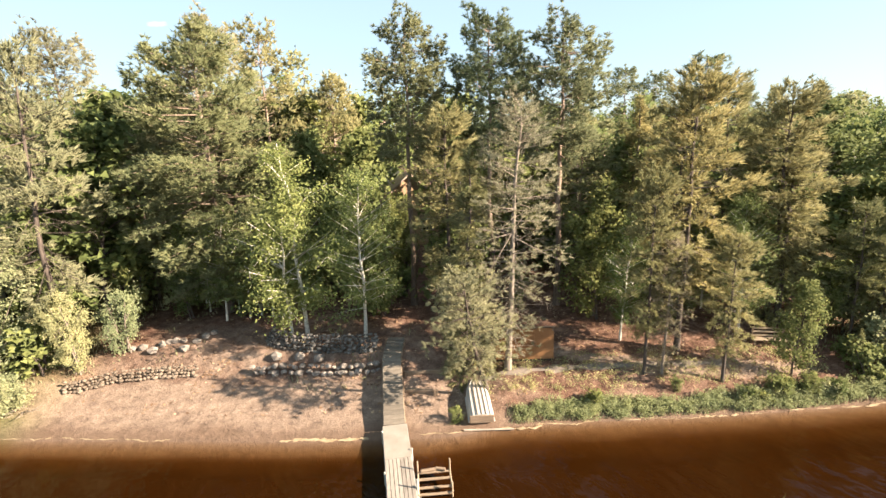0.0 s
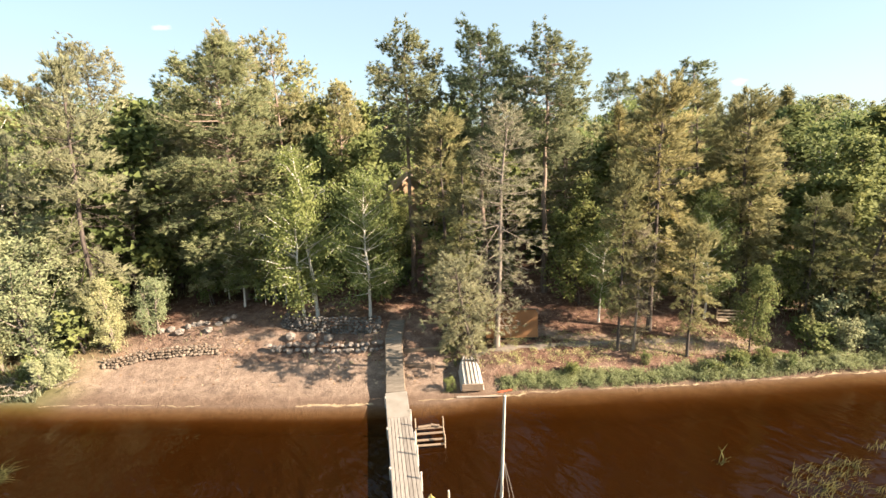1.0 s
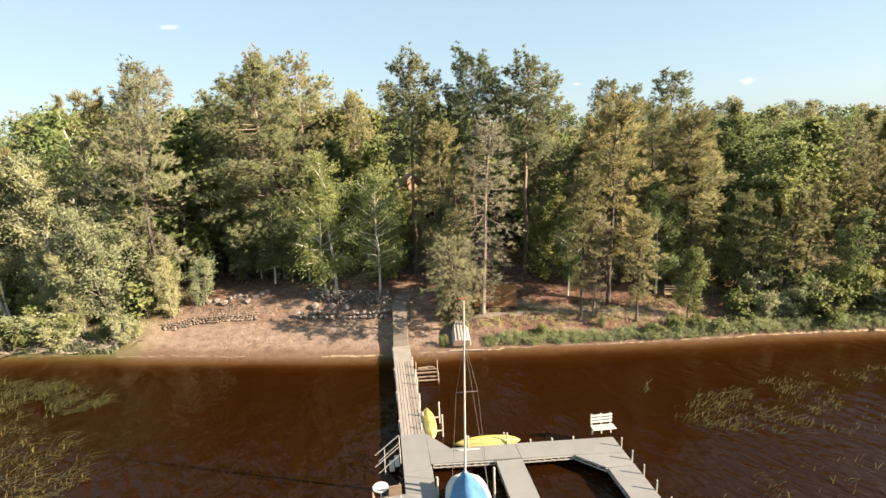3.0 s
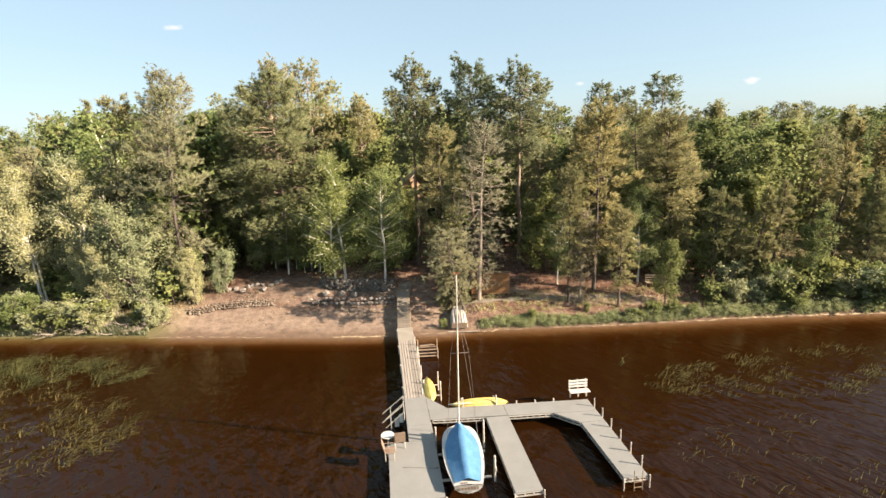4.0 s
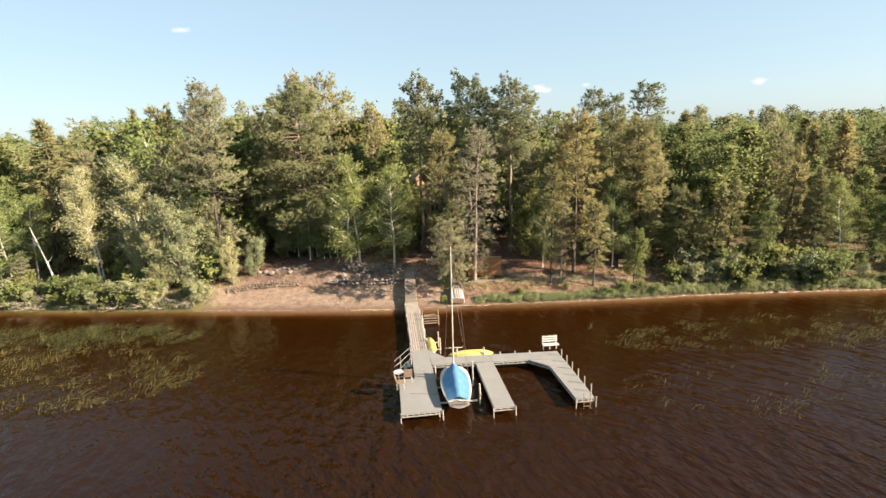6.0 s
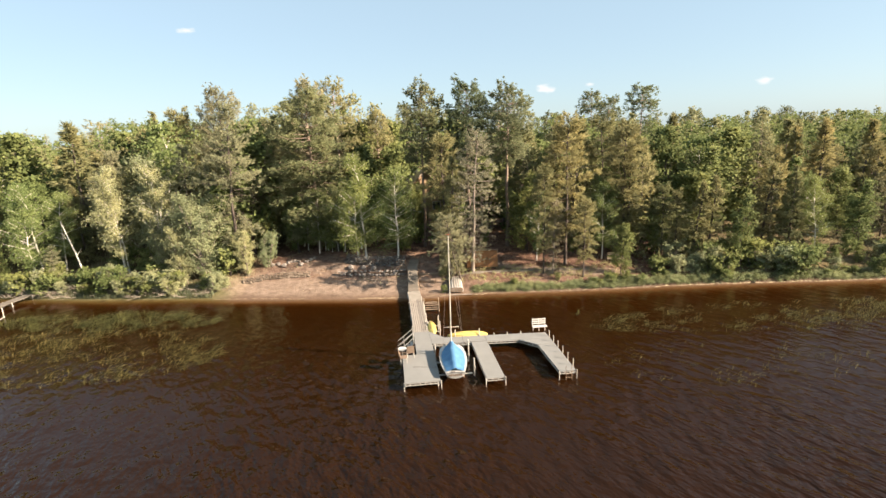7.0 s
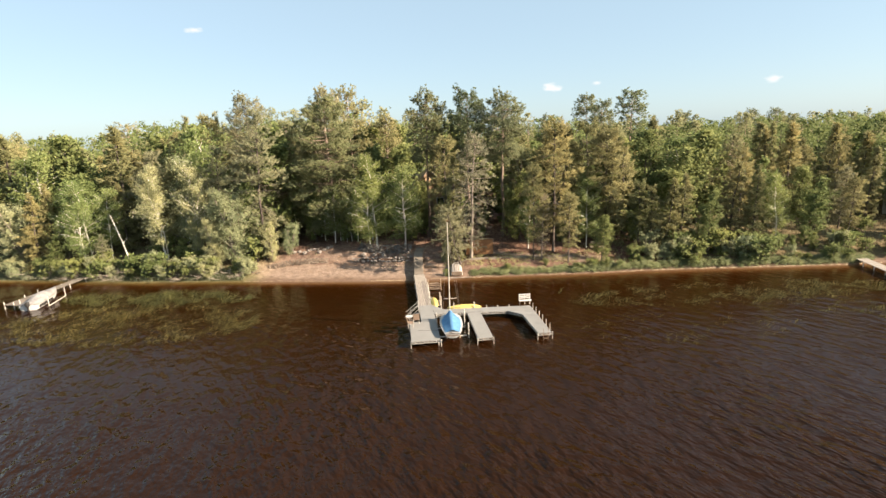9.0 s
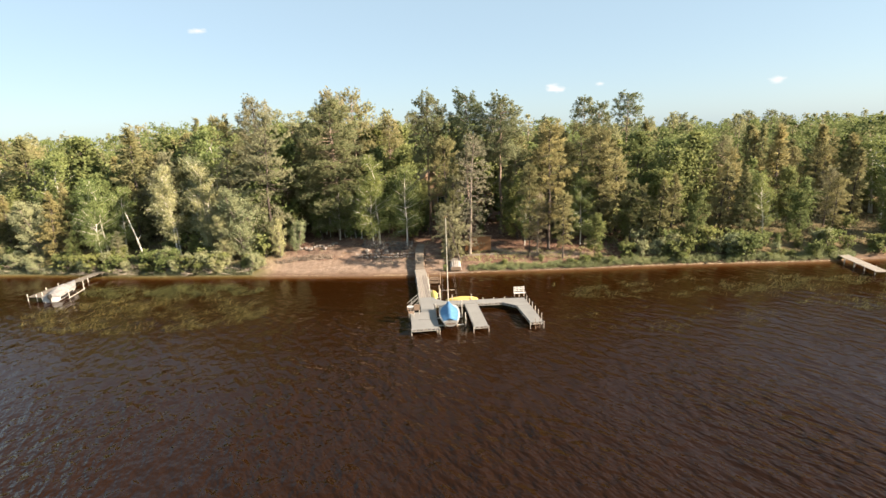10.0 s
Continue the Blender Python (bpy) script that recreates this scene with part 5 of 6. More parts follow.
def stone_wall(name, line, height, size, lean_in, label, mat):
    """A dry wall of field stones along a line of (x, y), laid in rough courses: each stone a piece."""
    wall = thing(name, Matrix.Identity(4), label, "stone wall")
    meshes = stone_set(mat)
    pts = [Vector((*p, 0)) for p in line]
    lens = [(q - p).length for p, q in zip(pts, pts[1:])]
    total = sum(lens)
    courses = max(2, round(height / (size * 0.62)))
    for c in range(courses):
        s = random.uniform(0, size)
        while s < total:
            up = (c + random.uniform(-0.2, 0.2)) / courses
            k, u = 0, s
            while k < len(lens) - 1 and u > lens[k]:
                u -= lens[k]
                k += 1
            foot = pts[k].lerp(pts[k + 1], min(1, u / lens[k]))
            nrm = Vector((-(pts[k + 1] - pts[k]).y, (pts[k + 1] - pts[k]).x, 0)).normalized()
            g = size * random.choice([0.7, 0.8, 0.9, 1.0, 1.1, 1.25]) * (1.12 - 0.2 * up)
            p = foot + nrm * (up * height * lean_in + random.uniform(-0.05, 0.05))
            o = new("stone", random.choice(meshes))
            o.matrix_world = pose(p.x, p.y, gz(foot.x, foot.y) + 0.1 + up * height, random.uniform(-25, 25), random.uniform(-25, 25), random.uniform(0, 360)) @ Matrix.Diagonal((g * random.uniform(1.0, 1.3), g, g * random.uniform(0.75, 1.0), 1))
            o.parent = wall
            s += g * random.uniform(0.85, 1.1)
    return wall


stone_wall("stone_wall", [(-12.6, 22.0), (-10.9, 22.1), (-8.9, 22.1), (-7.0, 22.1), (-5.4, 22.4)], 0.62, 0.4, 0.35, "low retaining wall of pale rounded field stones", M_BOULDER)
stone_wall("stone_wall", [(-12.6, 24.4), (-12.2, 23.9), (-11.3, 23.5), (-9.2, 23.3), (-7.2, 23.3), (-5.6, 23.5)], 1.0, 0.25, 0.5, "higher terrace wall of grey field stones below the birches", M_STONE)
stone_wall("stone_wall", [(-22.6, 20.3), (-21.5, 20.85), (-20.2, 21.4), (-18.3, 21.65), (-15.8, 21.85)], 0.55, 0.23, 0.8, "low wall of tan stones at the beach edge", M_TANSTONE)
for i, (x, y, s) in enumerate([(-20.6, 23.5, 0.5), (-20.0, 23.6, 0.55), (-19.2, 23.3, 0.62), (-19.0, 24.0, 0.5), (-18.7, 24.2, 0.52), (-18.3, 24.3, 0.55), (-17.9, 24.4, 0.5), (-17.3, 23.5, 0.6), (-17.0, 24.3, 0.5), (-16.7, 24.9, 0.5), (-16.4, 25.3, 0.5), (-11.5, 23.0, 0.7), (-10.1, 23.0, 0.65), (-8.9, 22.9, 0.65)]):
    bd = new("boulder", stone_set(M_BOULDER)[i % 8])
    bd.matrix_world = pose(x, y, gz(x, y) + s * 0.2, 0, 0, i * 47) @ Matrix.Diagonal((s * 1.15, s, s * 1.1, 1))
    tagged(bd, "pale rounded boulder lying on the sand", "boulder", "boulders above the beach")

# raised boardwalk from the dock's root up to the yard
walkway = thing("boardwalk", Matrix.Identity(4), "raised weathered boardwalk from the dock to the yard", "boardwalk")
pl = [(-3.78, 17.9, 0.57), (-4.25, 20.4, 1.1), (-4.65, 22.6, 1.75), (-4.7, 24.6, 2.12)]
for (x0, y0, z0), (x1, y1, z1) in zip(pl, pl[1:]):
    k = int((y1 - y0) / 0.29)
    rise, head_to = math.degrees(math.atan2(z1 - z0, math.hypot(x1 - x0, y1 - y0))), math.degrees(math.atan2(-(x1 - x0), y1 - y0))
    for i in range(k):
        u = (i + 0.5) / k
        o = part("plank", box(B(), 0, 0, 0, 1.0 + random.uniform(-0.02, 0.02), 0.312, 0.04), M_BOARDWALK, walkway)
        o.matrix_world = pose(x0 + (x1 - x0) * u, y0 + (y1 - y0) * u, z0 + (z1 - z0) * u, rise, 0, head_to + random.uniform(-1, 1))
    for s in (-0.5, 0.5):
        o = part("stringer", rod(B(), (x0 + s, y0, z0 - 0.1), (x1 + s, y1, z1 - 0.1), 0.06, 0.06, 6), M_TIMBER, walkway)
        o = part("support", box(B(), x0 + s, y0 + 0.2, (z0 + gz(x0, y0)) / 2 - 0.1, 0.1, 0.1, max(0.2, z0 - gz(x0, y0) + 0.2)), M_TIMBER, walkway)

# low timber edging right of the dock
for x, y, L, rz in ((-3.0, 20.9, 2.1, -4), (-2.5, 22.3, 3.0, 8)):
    tb = thing("timber_edging", pose(x, y, gz(x, y), 0, 0, rz), "weathered timber edging holding the bank", "timber")
    part("beam", box(B(), 0, 0, 0.16, L, 0.16, 0.17, bevel=0.015), M_TIMBER, tb)
    part("beam", box(B(), 0.02, 0.03, 0.0, L, 0.16, 0.15, bevel=0.015), M_TIMBER, tb)
    for s in (-1, 1):
        part("stake", box(B(), s * (L / 2 - 0.15), -0.13, 0.1, 0.1, 0.08, 0.5, bevel=0.01), M_TIMBER, tb)

# upturned rowing boat on the bank
rb = thing("rowboat", pose(0.2, 20.0, gz(0.2, 20.0) + 0.02, 9, 0, 7), "upturned ribbed aluminium rowing boat on the bank", "rowboat")
rings = []
for i in range(13):
    y = -1.35 + 2.9 * i / 12
    t = max(0, (y - 0.2) / 1.35)
    w, h = 0.62 * (1 - 0.55 * t ** 2), 0.5 * (1 - 0.3 * t ** 2)
    rings.append([(-w, y, 0.02), (-w * 0.96, y, h * 0.55), (-w * 0.8, y, h * 0.88), (-w * 0.3, y, h), (w * 0.3, y, h), (w * 0.8, y, h * 0.88), (w * 0.96, y, h * 0.55), (w, y, 0.02)])
part("hull", loft(B(), rings), M_ALU, rb, "dull pale aluminium hull")
for xx in (-0.42, -0.21, 0.0, 0.21, 0.42):
    bm = B()
    seq = []
    for i in range(13):
        y = -1.35 + 2.9 * i / 12
        t = max(0, (y - 0.2) / 1.35)
        w, h = (1 - 0.55 * t ** 2), 0.5 * (1 - 0.3 * t ** 2)
        zz = h * (1.0 if abs(xx) < 0.25 else 0.93)
        seq.append([(xx * w - 0.022, y, zz - 0.01), (xx * w - 0.015, y, zz + 0.035), (xx * w + 0.015, y, zz + 0.035), (xx * w + 0.022, y, zz - 0.01)])
    part("strake", loft(bm, seq), M_TIMBER if abs(xx) < 0.3 else M_ALU, rb)
part("gunwale", box(B(), -0.63, -0.4, 0.03, 0.04, 1.9, 0.05, bevel=0.01), M_ALU, rb)
part("gunwale", box(B(), 0.63, -0.4, 0.03, 0.04, 1.9, 0.05, bevel=0.01), M_ALU, rb)
part("transom", box(B(), 0, -1.38, 0.25, 1.18, 0.05, 0.46, bevel=0.02), M_TIMBER, rb)

# orange-stained board wall behind the leaning spruce
sb = thing("lean_to", pose(2.75, 23.0, gz(2.75, 23.0), 0, 0, 3), "low lean-to shed with an orange-stained plywood wall", "shed")
for i in range(3):
    part("panel", box(B(), -1.06 + i * 1.06, -0.3, 0.98, 1.052, 0.03, 1.75, rx=-4), M_ORANGE, sb)
for x in (-1.55, 1.55):
    part("corner_post", box(B(), x, -0.22, 0.95, 0.09, 0.09, 1.9), M_TIMBER, sb)
    part("back_post", box(B(), x, 0.75, 0.7, 0.09, 0.09, 1.4), M_TIMBER, sb)
    part("side_wall", box(B(), x * 0.985, 0.27, 0.75, 0.03, 0.95, 1.3), M_TIMBER, sb)
part("roof", box(B(), 0, 0.22, 1.72, 3.3, 1.3, 0.04, rx=-24), M_TIMBER, sb)
part("skid", box(B(), 0, -0.28, 0.06, 3.1, 0.12, 0.14), M_BLACK, sb)
slab = thing("gravel_apron", Matrix.Identity(4), "pale gravel strip along the foot of the shed", "gravel", kind="structure")
bm = B()
rings = []
for i in range(24):
    x = -0.6 + i * 0.62
    yy = float(np.interp(x, [-0.6, 5, 10, 14], [21.4, 22.2, 22.7, 22.9]))
    w = 0.22 + 0.1 * math.sin(i * 1.7) + 0.06 * math.sin(i * 4.1)
    rings.append([(x, yy + o * w, gz(x, yy + o * w) + 0.07 * (1 - abs(o) ** 2) + 0.015) for o in (-1, -0.5, 0, 0.5, 1)])
part("gravel", loft(bm, rings, close=False), M_CONCRETE, slab, smooth=True)

# garden swing bench among the right-hand spruces
sw = thing("garden_bench", pose(16.65, 24.5, gz(16.65, 24.5), 0, 0, -6), "weathered grey garden bench under the spruces", "bench")
for z in (0.55, 0.78, 0.98):
    part("back_slat", box(B(), 0, 0.28, z, 1.7, 0.03, 0.1, rx=-8), M_DRYWOOD, sw)
for y in (-0.18, 0.0, 0.18):
    part("seat_slat", box(B(), 0, y, 0.44, 1.7, 0.13, 0.03), M_DRYWOOD, sw)
for x in (-0.8, 0.8):
    part("leg", box(B(), x, -0.18, 0.21, 0.07, 0.07, 0.42), M_TIMBER, sw)
    part("leg", box(B(), x, 0.27, 0.53, 0.07, 0.07, 1.06), M_TIMBER, sw)


def cabin(x, y, rz, w, d, wall_h, ridge, label, wall_mat):
    c = thing("cabin", pose(x, y, gz(x, y) - 0.1, 0, 0, rz), label, "house")
    t = 0.2
    for s in (-1, 1):
        part("side_wall", box(B(), s * (w / 2 - t / 2), 0, wall_h / 2, t, d, wall_h), wall_mat, c)
    for s in (-1, 1):
        bm = B()
        pts = [(-w / 2 + t, 0), (w / 2 - t, 0), (w / 2 - t, wall_h), (0, ridge), (-w / 2 + t, wall_h)]
        lo = [bm.verts.new((px, s * d / 2, pz)) for px, pz in pts]
        hi = [bm.verts.new((px, s * (d / 2 - t), pz)) for px, pz in pts]
        bm.faces.new(lo if s < 0 else lo[::-1])
        bm.faces.new(hi[::-1] if s < 0 else hi)
        for i in range(5):
            j = (i + 1) % 5
            bm.faces.new((lo[i], hi[i], hi[j], lo[j]) if s < 0 else (lo[j], hi[j], hi[i], lo[i]))
        part("gable_wall", bm, wall_mat, c)
    sl = math.hypot(w / 2 + 0.5, (ridge - wall_h) * (w / 2 + 0.5) / (w / 2))
    an = math.degrees(math.atan2(ridge - wall_h, w / 2))
    for s in (-1, 1):
        part("roof", box(B(), s * (w / 4 + 0.25), 0, (ridge + wall_h) / 2 - 0.5 * (ridge - wall_h) / w + 0.12, sl, d + 1.0, 0.14, ry=s * an), M_ROOF, c)
    for px in (-w / 4, w / 4):
        wi = part("window", box(B(), px, -d / 2 - 0.02, wall_h * 0.5, 1.3, 0.06, 1.2), M_WHITE, c)
        part("pane", box(B(), px, -d / 2 - 0.06, wall_h * 0.5, 1.1, 0.03, 1.0), M_GLASSDARK, wi)
    dr = part("door", box(B(), 0, -d / 2 - 0.03, 1.05, 0.95, 0.06, 2.05), M_TIMBER, c)
    part("door_handle", rod(B(), (0.38, -d / 2 - 0.07, 1.0), (0.38, -d / 2 - 0.13, 1.0), 0.03), M_POST, dr)
    return c


cabin(-8.0, 48.5, 24, 7.0, 8.0, 4.0, 7.0, "tall log cabin with a sunlit tan gable among the pines", M_LOG)
cabin(-17.6, 42.0, 6, 5.0, 4.5, 2.3, 3.6, "small grey outbuilding in the shade of the wood", M_WALKGREY)

# ---- neighbours' docks ----
nd = thing("dock", Matrix.Identity(4), "narrow weathered wooden dock of a neighbour", "dock")
for i in range(28):
    u = (i + 0.5) / 28
    part("plank", box(B(), -45.15 + u * 0.7, 17.9 - u * 10.4, 0.45, 1.15, 0.35, 0.045), M_BOARDWALK, nd)
for i in range(5):
    for s in (-0.55, 0.55):
        y = 17.2 - i * 2.4
        px = -45.1 + i * 0.16 + s
        part("post", rod(B(), (px, y, gz(px, y) - 0.1), (px, y, 0.75 if i > 2 else 0.5), 0.05), M_POST, nd)
for i in range(6):
    part("plank", box(B(), -43.3, 9.4 - i * 0.36, 0.452, 1.05, 0.34, 0.045), M_BOARDWALK, nd)
mb = thing("motorboat", pose(-42.75, 9.7, 0, 0, 0, 21) @ Matrix.Diagonal((0.85, 0.96, 1, 1)), "pale grey motorboat under a fabric cover at the neighbour's dock", "boat")
hull, cover = [], []
for i in range(13):
    u = i / 12
    y = -2.7 + 5.6 * u
    w = 1.02 * (1 - max(0.0, u - 0.42) ** 2 * 2.7) + 0.02
    z = 0.62 + 0.28 * u * u
    hull.append([(-w * 0.45, y, -0.12 + 0.3 * u ** 4), (-w * 0.9, y, 0.12 + 0.3 * u ** 3), (-w, y, z), (w, y, z), (w * 0.9, y, 0.12 + 0.3 * u ** 3), (w * 0.45, y, -0.12 + 0.3 * u ** 4)])
    h = 0.12 + 0.5 * math.exp(-((u - 0.42) / 0.22) ** 2) + 0.05 * math.sin(i * 2.1)
    cover.append([(-w * 1.03, y, z - 0.08), (-w * 1.02, y, z + 0.03), (-w * 0.45, y, z + h * 0.75), (0, y, z + h), (w * 0.45, y, z + h * 0.75), (w * 1.02, y, z + 0.03), (w * 1.03, y, z - 0.08)])
part("hull", loft(B(), hull), M_HULL, mb, "white hull")
part("cover", loft(B(), cover), M_CANVAS, mb, "grey fabric cover", smooth=True)
for s in (-1, 1):
    part("stripe", prism(B(), [(s * 0.98, -2.6), (s * 1.05, -2.6), (s * 1.05, 0.2), (s * 0.98, 0.2)], 0.22, 0.48), M_BLACK, mb, "dark stripe along the hull")
motor = part("outboard_motor", box(B(), 0, -2.98, 0.7, 0.4, 0.42, 0.5, bevel=0.09), M_BLACK, mb, "dark outboard motor")
part("motor_leg", box(B(), 0, -2.95, 0.2, 0.14, 0.2, 0.7, bevel=0.03), M_BLACK, motor)
ml = thing("boat_lift", pose(-42.75, 9.7, 0, 0, 0, 21), "slim metal boat lift round the neighbour's motorboat", "boat lift")
for x in (-1.25, 1.25):
    for y in (-1.6, 1.9):
        part("guide_post", rod(B(), (x, y, -1.6), (x, y, 1.0), 0.045), M_POST, ml)
    part("side_beam", rod(B(), (x, -1.7, 0.04), (x, 2.0, 0.04), 0.04), M_POST, ml)
rd = thing("dock", Matrix.Identity(4), "pale wooden dock of a neighbour by the wooded shore", "dock")
for i in range(24):
    part("plank", box(B(), 44.8 - 0.03 * i, 25.0 - i * 0.36, 0.5, 1.2, 0.34, 0.045), M_PALEDECK, rd)
for i in range(4):
    for s in (-0.55, 0.55):
        y = 22.0 - i * 1.6
        part("post", rod(B(), (44.4 + s, y, gz(44.4, y) - 0.1), (44.4 + s, y, 0.55), 0.05), M_POST, rd)


# ---- grass, reeds, litter ----
def blades(P, length, width, r, lean=0.35, bend=0.3, wind=None):
    n = len(P)
    a = r.uniform(0, 6.283, n) if wind is None else r.normal(wind, 0.45, n)
    out = np.stack([np.cos(a), np.sin(a), np.zeros(n)], 1)
    side = np.stack([-np.sin(a), np.cos(a), np.zeros(n)], 1) * width / 2
    L = (length * r.uniform(0.6, 1.3, n))[:, None]
    k = (r.uniform(0.1, 1, n) * lean)[:, None]
    up = np.array([[0, 0, 1.0]])
    m1 = P + up * L * 0.55 + out * L * k * 0.4
    m2 = P + up * L * (1 - bend * k) + out * L * k * 1.1
    v = np.stack([P - side, P + side, m1 + side * 0.8, m1 - side * 0.8, m2], 1).reshape(-1, 3)
    i = np.arange(n)[:, None] * 5
    return v, i + np.array([[0, 1, 2, 3]]), i + np.array([[3, 2, 4]])


def blade_field(name, P, length, width, seed, mat, label, category, lean=0.35, wind=None):
    r = np.random.default_rng(seed)
    v, q, t = blades(P, length, width, r, lean, wind=wind)
    return tagged(new(name, mesh_np(name, v, [q, t], [mat])), label, category, kind="stuff")


def clumpy(X, Y, s, seed):
    r = np.random.default_rng(seed)
    out = 0
    for f in (0.35, 0.8, 1.7):
        a, b, c, e = r.uniform(0, 6.28, 4)
        out = out + np.sin(X * f * s + a + 1.2 * np.sin(Y * f * s + b)) * np.sin(Y * f * s * 1.2 + c + np.sin(X * f * s * 0.7 + e))
    return out


r = np.random.default_rng(41)
# bank of tall grass along the right shore
X = r.uniform(1.6, 46, 26000)
D = np.abs(r.normal(0.5, 0.3, len(X))) + 0.08
keep = (D < 1.25 - 0.6 * smooth_step(18, 23, X)) & (r.random(len(X)) < 0.55 + 0.4 * clumpy(X, D * 3, 1.6, 3) - 0.25 * smooth_step(18, 23, X))
X, D = X[keep], D[keep]
Y = shore(X) + D
blade_field("shore_grass", np.stack([X, Y, ground_z(X, Y) - 0.03], 1), 0.16 + 0.16 * smooth_step(6, 20, X) * (0.8 + 0.3 * clumpy(X, D, 1.2, 5)), 0.04, 51, M_GRASS, "band of tall green grass along the bank", "grass", 0.6)
X = r.uniform(-75, -24.5, 14000)
D = np.abs(r.normal(0.9, 0.7, len(X))) + 0.05
Y = shore(X) + D
blade_field("shore_grass", np.stack([X, Y, ground_z(X, Y) - 0.03], 1), 0.42, 0.045, 52, M_GRASS, "rough grass along the wooded bank", "grass", 0.6)
# leafy weeds in clumps along the right bank, and a few up the slope
def weeds(name, P, spread, seed, label):
    q = np.random.default_rng(seed)
    pts = np.repeat(P, 32, 0) + q.normal(size=(len(P) * 32, 3)) * spread
    pts[:, 2] = np.maximum(pts[:, 2], ground_z(pts[:, 0], pts[:, 1]) + 0.04)
    v, f = leaf_mesh(pts, 0.1, q, 0.0, 0.5, True, OPEN)
    f, normals = crown_normals(v, f, 0.5, 0.0)
    return tagged(new(name, mesh_np(name, v, [f], [M_WEED], True, normals)), label, "weeds", kind="stuff")


cx = r.uniform(1.8, 46, 380)
cd = np.abs(r.normal(0.42, 0.2, len(cx))) + 0.15
cs = r.uniform(0.35, 0.9, len(cx)) + 0.45 * smooth_step(8, 18, cx)
pick = np.repeat(np.arange(len(cx)), 9)
X = cx[pick] + r.normal(size=len(pick)) * 0.22 * cs[pick]
D = np.clip(cd[pick] + r.normal(size=len(pick)) * 0.16 * cs[pick], 0.05, 2)
Y = shore(X) + D
Hh = r.uniform(0.08, 0.46, len(pick)) * cs[pick]
weeds("bank_weeds", np.stack([X, Y, ground_z(X, Y) + Hh], 1), [0.11, 0.1, 0.08], 55, "clumps of bright leafy weeds along the bank")
X = r.uniform(0.5, 19, 260)
D = r.uniform(1.6, 4.2, len(X))
Y = shore(X) + D
weeds("slope_weeds", np.stack([X, Y, ground_z(X, Y) + 0.1], 1), [0.14, 0.14, 0.08], 56, "low weeds and dry leaves on the slope")
# thin grass on the forest floor
X = r.uniform(-70, 60, 26000)
D = r.uniform(3, 22, len(X))
keep = ((X < -22) | (X > 18) | (clumpy(X, D, 0.7, 9) > 1.0))
X, D = X[keep], D[keep]
Y = shore(X) + D
blade_field("forest_grass", np.stack([X, Y, ground_z(X, Y) - 0.02], 1), 0.3, 0.05, 53, M_GRASS, "sparse green undergrowth on the forest floor", "grass", 0.7)


def reed_bed(name, seed, count, cx, cy, rx, ry, tilt, label, gap, tall=0.66, wide=0.026):
    r = np.random.default_rng(seed)
    a, q = r.uniform(0, 6.283, count), np.sqrt(r.random(count))
    u, w = q * np.cos(a) * rx, q * np.sin(a) * ry
    X, Y = cx + u * math.cos(tilt) - w * math.sin(tilt), cy + u * math.sin(tilt) + w * math.cos(tilt)
    keep = (clumpy(X, Y, 1.5, seed) + r.normal(size=count) * 0.45 > gap) & (Y < shore(X) - 1.5)
    X, Y = X[keep], Y[keep]
    return blade_field(name, np.stack([X, Y, np.full(len(X), -0.15)], 1), tall, wide, seed, M_REED, label, "reeds", 1.7, wind=0.35)


reed_bed("reeds", 61, 9500, -30.5, 10.6, 10.5, 2.4, 0.03, "green reeds standing in the shallow water", -0.1, 0.62, 0.036)
reed_bed("reeds", 62, 9500, -28.5, 3.6, 12.5, 5.0, 0.05, "sparse reeds in deeper water", 0.1, 0.6, 0.03)
reed_bed("reeds", 63, 1200, 20.5, 4.2, 9.5, 3.4, 0.06, "sparse tufts of reeds bent by the wind", 0.7, 0.42, 0.022)
reed_bed("reeds", 64, 8500, 27, 13.2, 16.0, 3.2, 0.17, "green reeds before the wooded shore", 0.4, 0.44, 0.023)
reed_bed("reeds", 65, 6500, 40, 11.5, 13.0, 5.0, 0.12, "reeds in the open water before the wooded shore", 0.55, 0.44, 0.023)
for x, y in ((10.85, 13.0), (14.2, 11.4)):
    rr = np.random.default_rng(int(x * 10))
    P = np.stack([x + rr.normal(size=9) * 0.14, y + rr.normal(size=9) * 0.1, np.full(9, -0.15)], 1)
    tagged(blade_field("reed_tuft", P, 0.6, 0.035, int(x * 10), M_REED, "small tuft of reeds in open water", "reeds", 1.3, wind=0.3), kind="stuff")

# leaf litter and twigs over yard, slope and upper beach
q = np.random.default_rng(77)
X = q.uniform(-26, 20, 15000)
D = q.uniform(1.4, 15, len(X))
keep = q.random(len(X)) < np.clip(0.35 + 0.5 * clumpy(X, D, 1.1, 12), 0.04, 1) * np.where((X < -3) & (D < 3.5), 0.35, 1)
X, D = X[keep], D[keep]
Y = shore(X) + D
P = np.stack([X, Y, soil_height(X, Y) + 0.025], 1)
a = q.uniform(0, 6.283, len(X))
L = q.uniform(0.05, 0.13, len(X))[:, None]
dd, ss = np.stack([np.cos(a), np.sin(a), q.normal(size=len(a)) * 0.25], 1) * L, np.stack([-np.sin(a), np.cos(a), q.normal(size=len(a)) * 0.25], 1) * L * 0.6
v = np.stack([P - dd, P + ss, P + dd, P - ss], 1).reshape(-1, 3)
tagged(new("leaf_litter", mesh_np("leaf_litter", v, [np.arange(len(v)).reshape(-1, 4)], [M_LITTER])), "dry brown leaves and bark scattered over the ground", "litter", kind="stuff")
X = q.uniform(-25, -3, 500)
D = q.uniform(0.3, 5.0, len(X))
Y = shore(X) + D
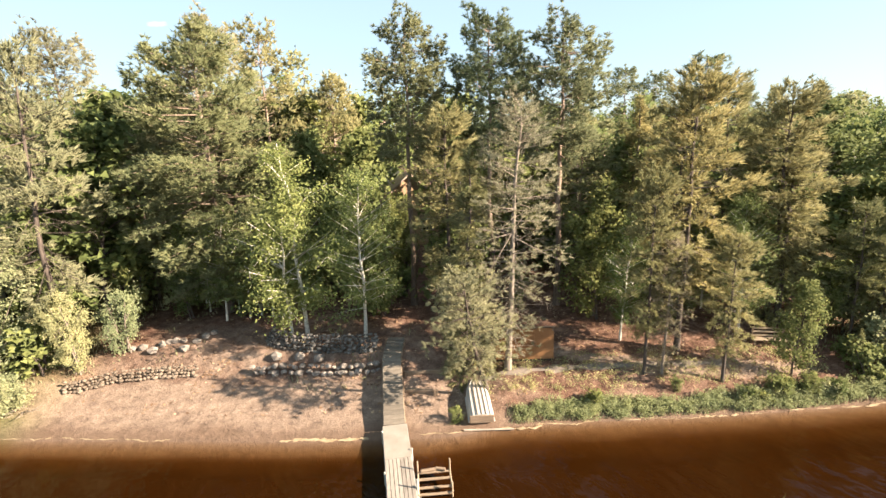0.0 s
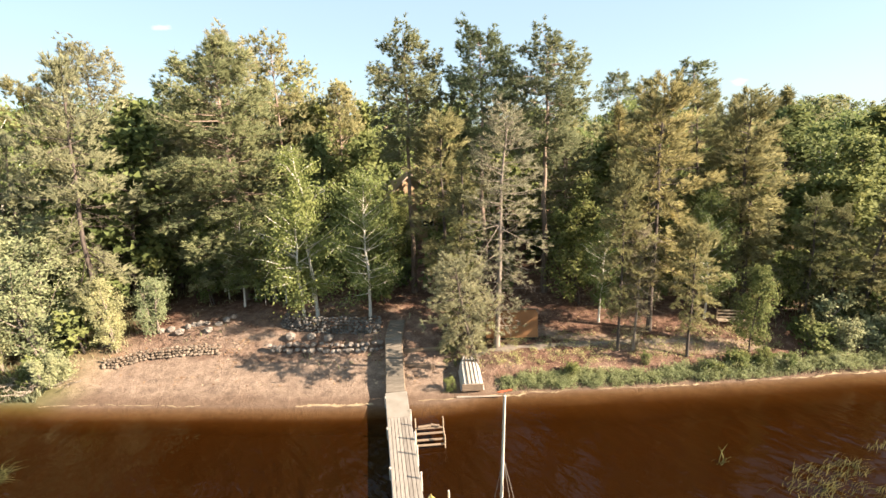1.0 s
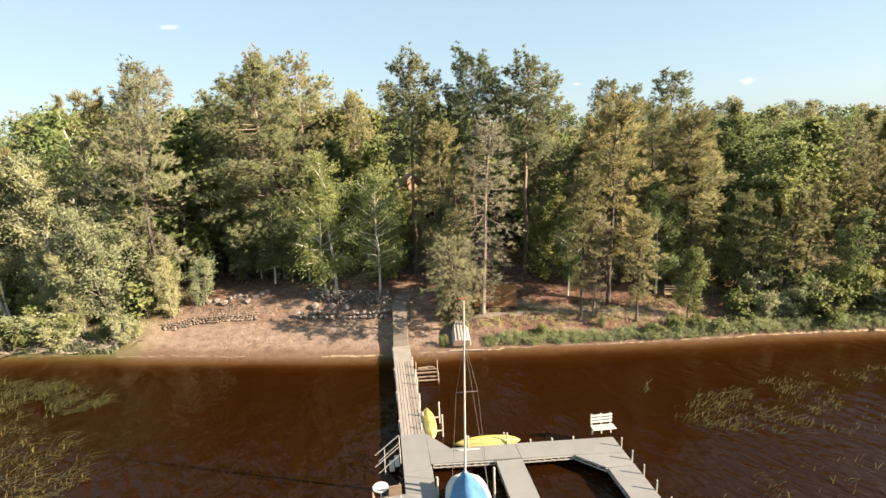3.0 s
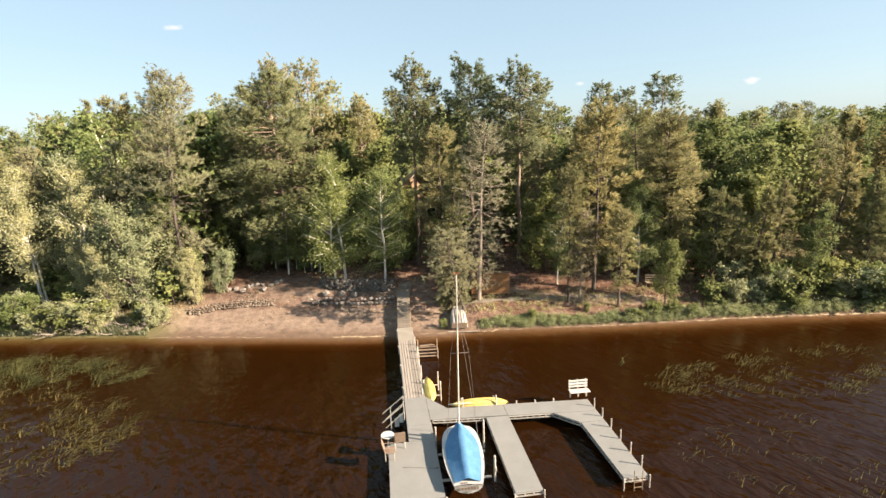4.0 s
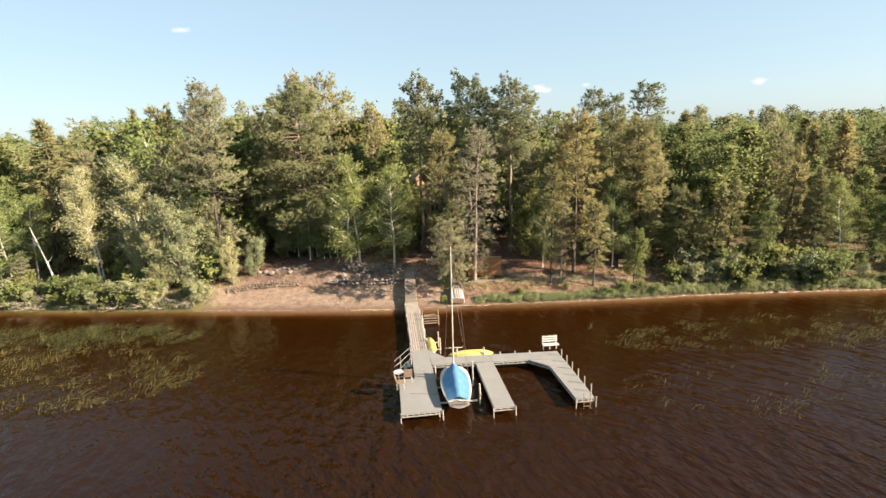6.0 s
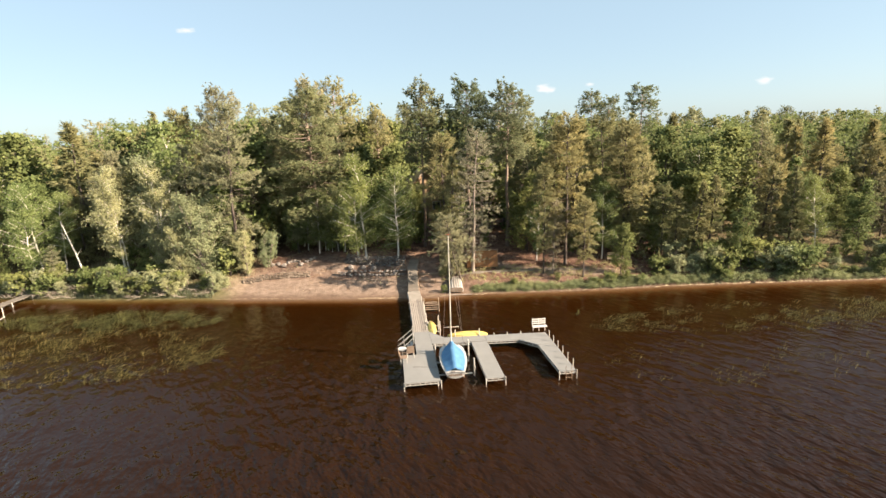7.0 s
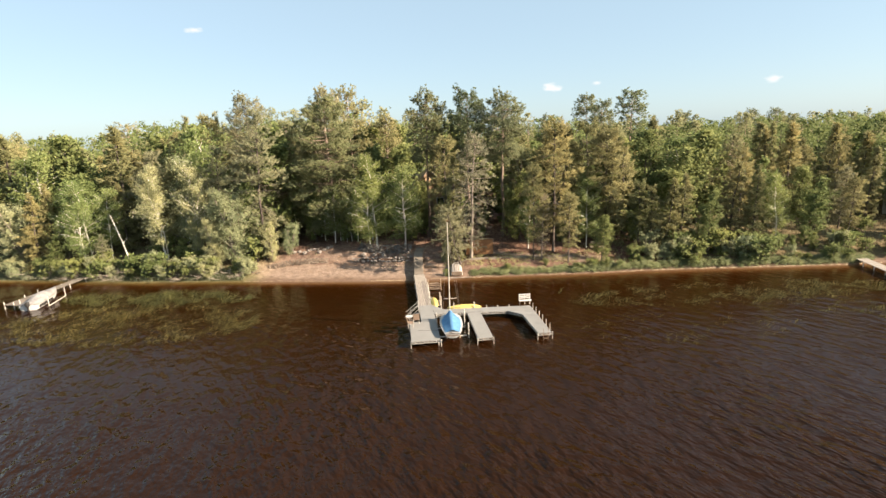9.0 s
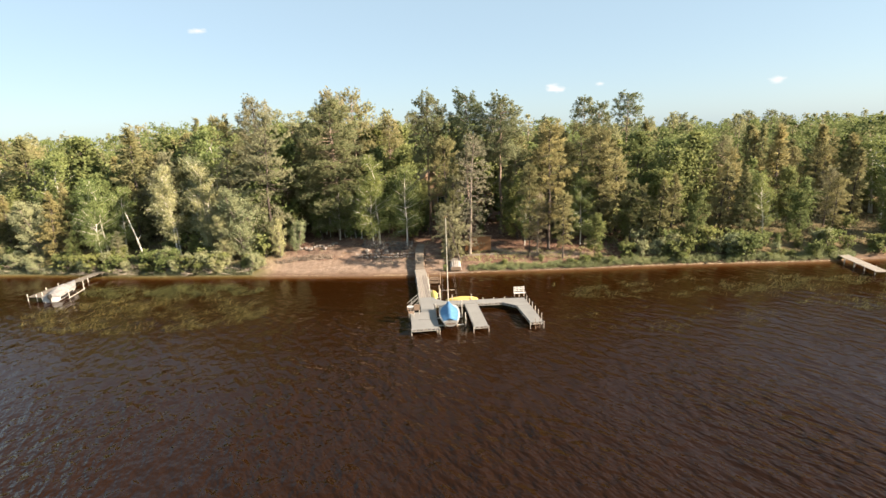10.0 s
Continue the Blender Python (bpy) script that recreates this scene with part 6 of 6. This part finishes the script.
P = np.stack([X, Y, soil_height(X, Y)], 1)
base_v = np.array([(1, 0, 0), (-1, 0, 0), (0, 1, 0), (0, -1, 0), (0, 0, 0.8), (0, 0, -0.8)], float)
v = (P[:, None] + base_v[None] * q.uniform(0.012, 0.035, (len(X), 1, 1)) * q.uniform(0.7, 1.3, (len(X), 6, 1))).reshape(-1, 3)
oct_f = np.array([(0, 2, 4), (2, 1, 4), (1, 3, 4), (3, 0, 4), (2, 0, 5), (1, 2, 5), (3, 1, 5), (0, 3, 5)])
f = (np.arange(len(X))[:, None, None] * 6 + oct_f[None]).reshape(-1, 3)
tagged(new("pebbles", mesh_np("pebbles", v, [f], [M_PEBBLE])), "small pebbles scattered over the sand beach", "pebbles", kind="stuff")

# dry foam and washed-up debris on the waterline
def wrack(x0, x1, off, w, seed, label, gap=0.5):
    r = np.random.default_rng(seed)
    f = thing("foam_line", Matrix.Identity(4), label, "foam", kind="structure")
    x = x0
    while x < x1:
        L = r.uniform(0.25, 1.1)
        k = 8
        rings = []
        for i in range(k + 1):
            xx = x + L * i / k
            ww = w * (0.12 + 0.88 * math.sin(math.pi * i / k)) * r.uniform(0.35, 1.0)
            y = float(shore(xx)) + off + 0.05 * math.sin(xx * 2.3 + seed) + 0.05 * math.sin(xx * 0.9 + 2 * seed) + r.normal() * 0.03
            rings.append([(xx, y + o * ww, max(0.0, gz(xx, y + o * ww)) + 0.012 + 0.02 * (1 - o * o)) for o in (-1, -0.3, 0.4, 1)])
        part("foam", loft(B(), rings, close=False), M_FOAM, f, smooth=True)
        x += L + r.uniform(0.0, gap) ** 1.5


for k, (a, c, o, w, gap) in enumerate([(-9.2, -5.0, -0.32, 0.14, 0.1), (-8.6, -5.6, -0.26, 0.1, 0.3), (-19.4, -14.6, -0.3, 0.045, 0.8), (-24.0, -20.0, -0.28, 0.05, 0.6), (1.0, 2.6, -0.18, 0.16, 0.1), (3.0, 4.6, -0.08, 0.06, 0.3), (5.2, 11.0, -0.05, 0.035, 1.2), (10.9, 12.6, -0.1, 0.11, 0.3), (13.5, 18.0, -0.05, 0.05, 1.4), (18.2, 21.5, -0.1, 0.12, 0.3), (22.0, 35.0, -0.02, 0.17, 0.3), (35.2, 47.0, -0.02, 0.15, 0.4), (-2.6, -0.8, -0.12, 0.05, 0.5)]):
    wrack(a, c, o, w, 70 + k, "pale dry foam washed up at the waterline", gap)
# fallen grey branches along the left bank
for i in range(130):
    x = random.uniform(-64, -22.5) if i < 50 else random.uniform(-33, -22.5) if i < 90 else random.uniform(-47, -38)
    y = float(shore(x)) + random.uniform(0.2, 1.9)
    L = random.uniform(0.6, 2.0)
    bm = B()
    bend = random.uniform(-0.3, 0.3)
    rod(bm, (0, 0, 0.05), (L * 0.5, bend * L * 0.5, 0.2), 0.026, 0.018, 6)
    rod(bm, (L * 0.5, bend * L * 0.5, 0.2), (L, 0.1 * L, 0.25 + random.uniform(0, 0.6)), 0.018, 0.007, 6)
    for k in range(3):
        s = random.uniform(0.3, 0.9)
        rod(bm, (L * s, 0.1 * L * s, 0.1 + 0.2 * s), (L * s + random.uniform(0.2, 0.6), random.uniform(-0.6, 0.6), random.uniform(0.1, 0.8)), 0.012, 0.005, 5)
    br = part("fallen_branch", bm, M_DEADWOOD)
    br.matrix_world = pose(x, y, max(0.0, gz(x, y)), 0, 0, random.uniform(200, 340))
    tagged(br, "bleached fallen branch on the wooded bank", "branch", "fallen branches")
lg = part("driftwood_log", rod(B(), (-1.2, 0, 0.05), (1.2, 0.05, 0.06), 0.06, 0.04, 8), M_DEADWOOD)
lg.matrix_world = pose(0.7, 18.3, 0.02, 0, 0, 2)
tagged(lg, "thin driftwood log at the waterline by the rowing boat", "log")
plant("bush", -0.95, 18.9, 0.9, 1.0, label="small bright green shrub beside the rowing boat")
plant("bush", 16.9, 21.3, 1.3, 0.9, label="small green shrub on the grassy bank")
plant("bush", 10.3, 21.05, 1.0, 0.9)
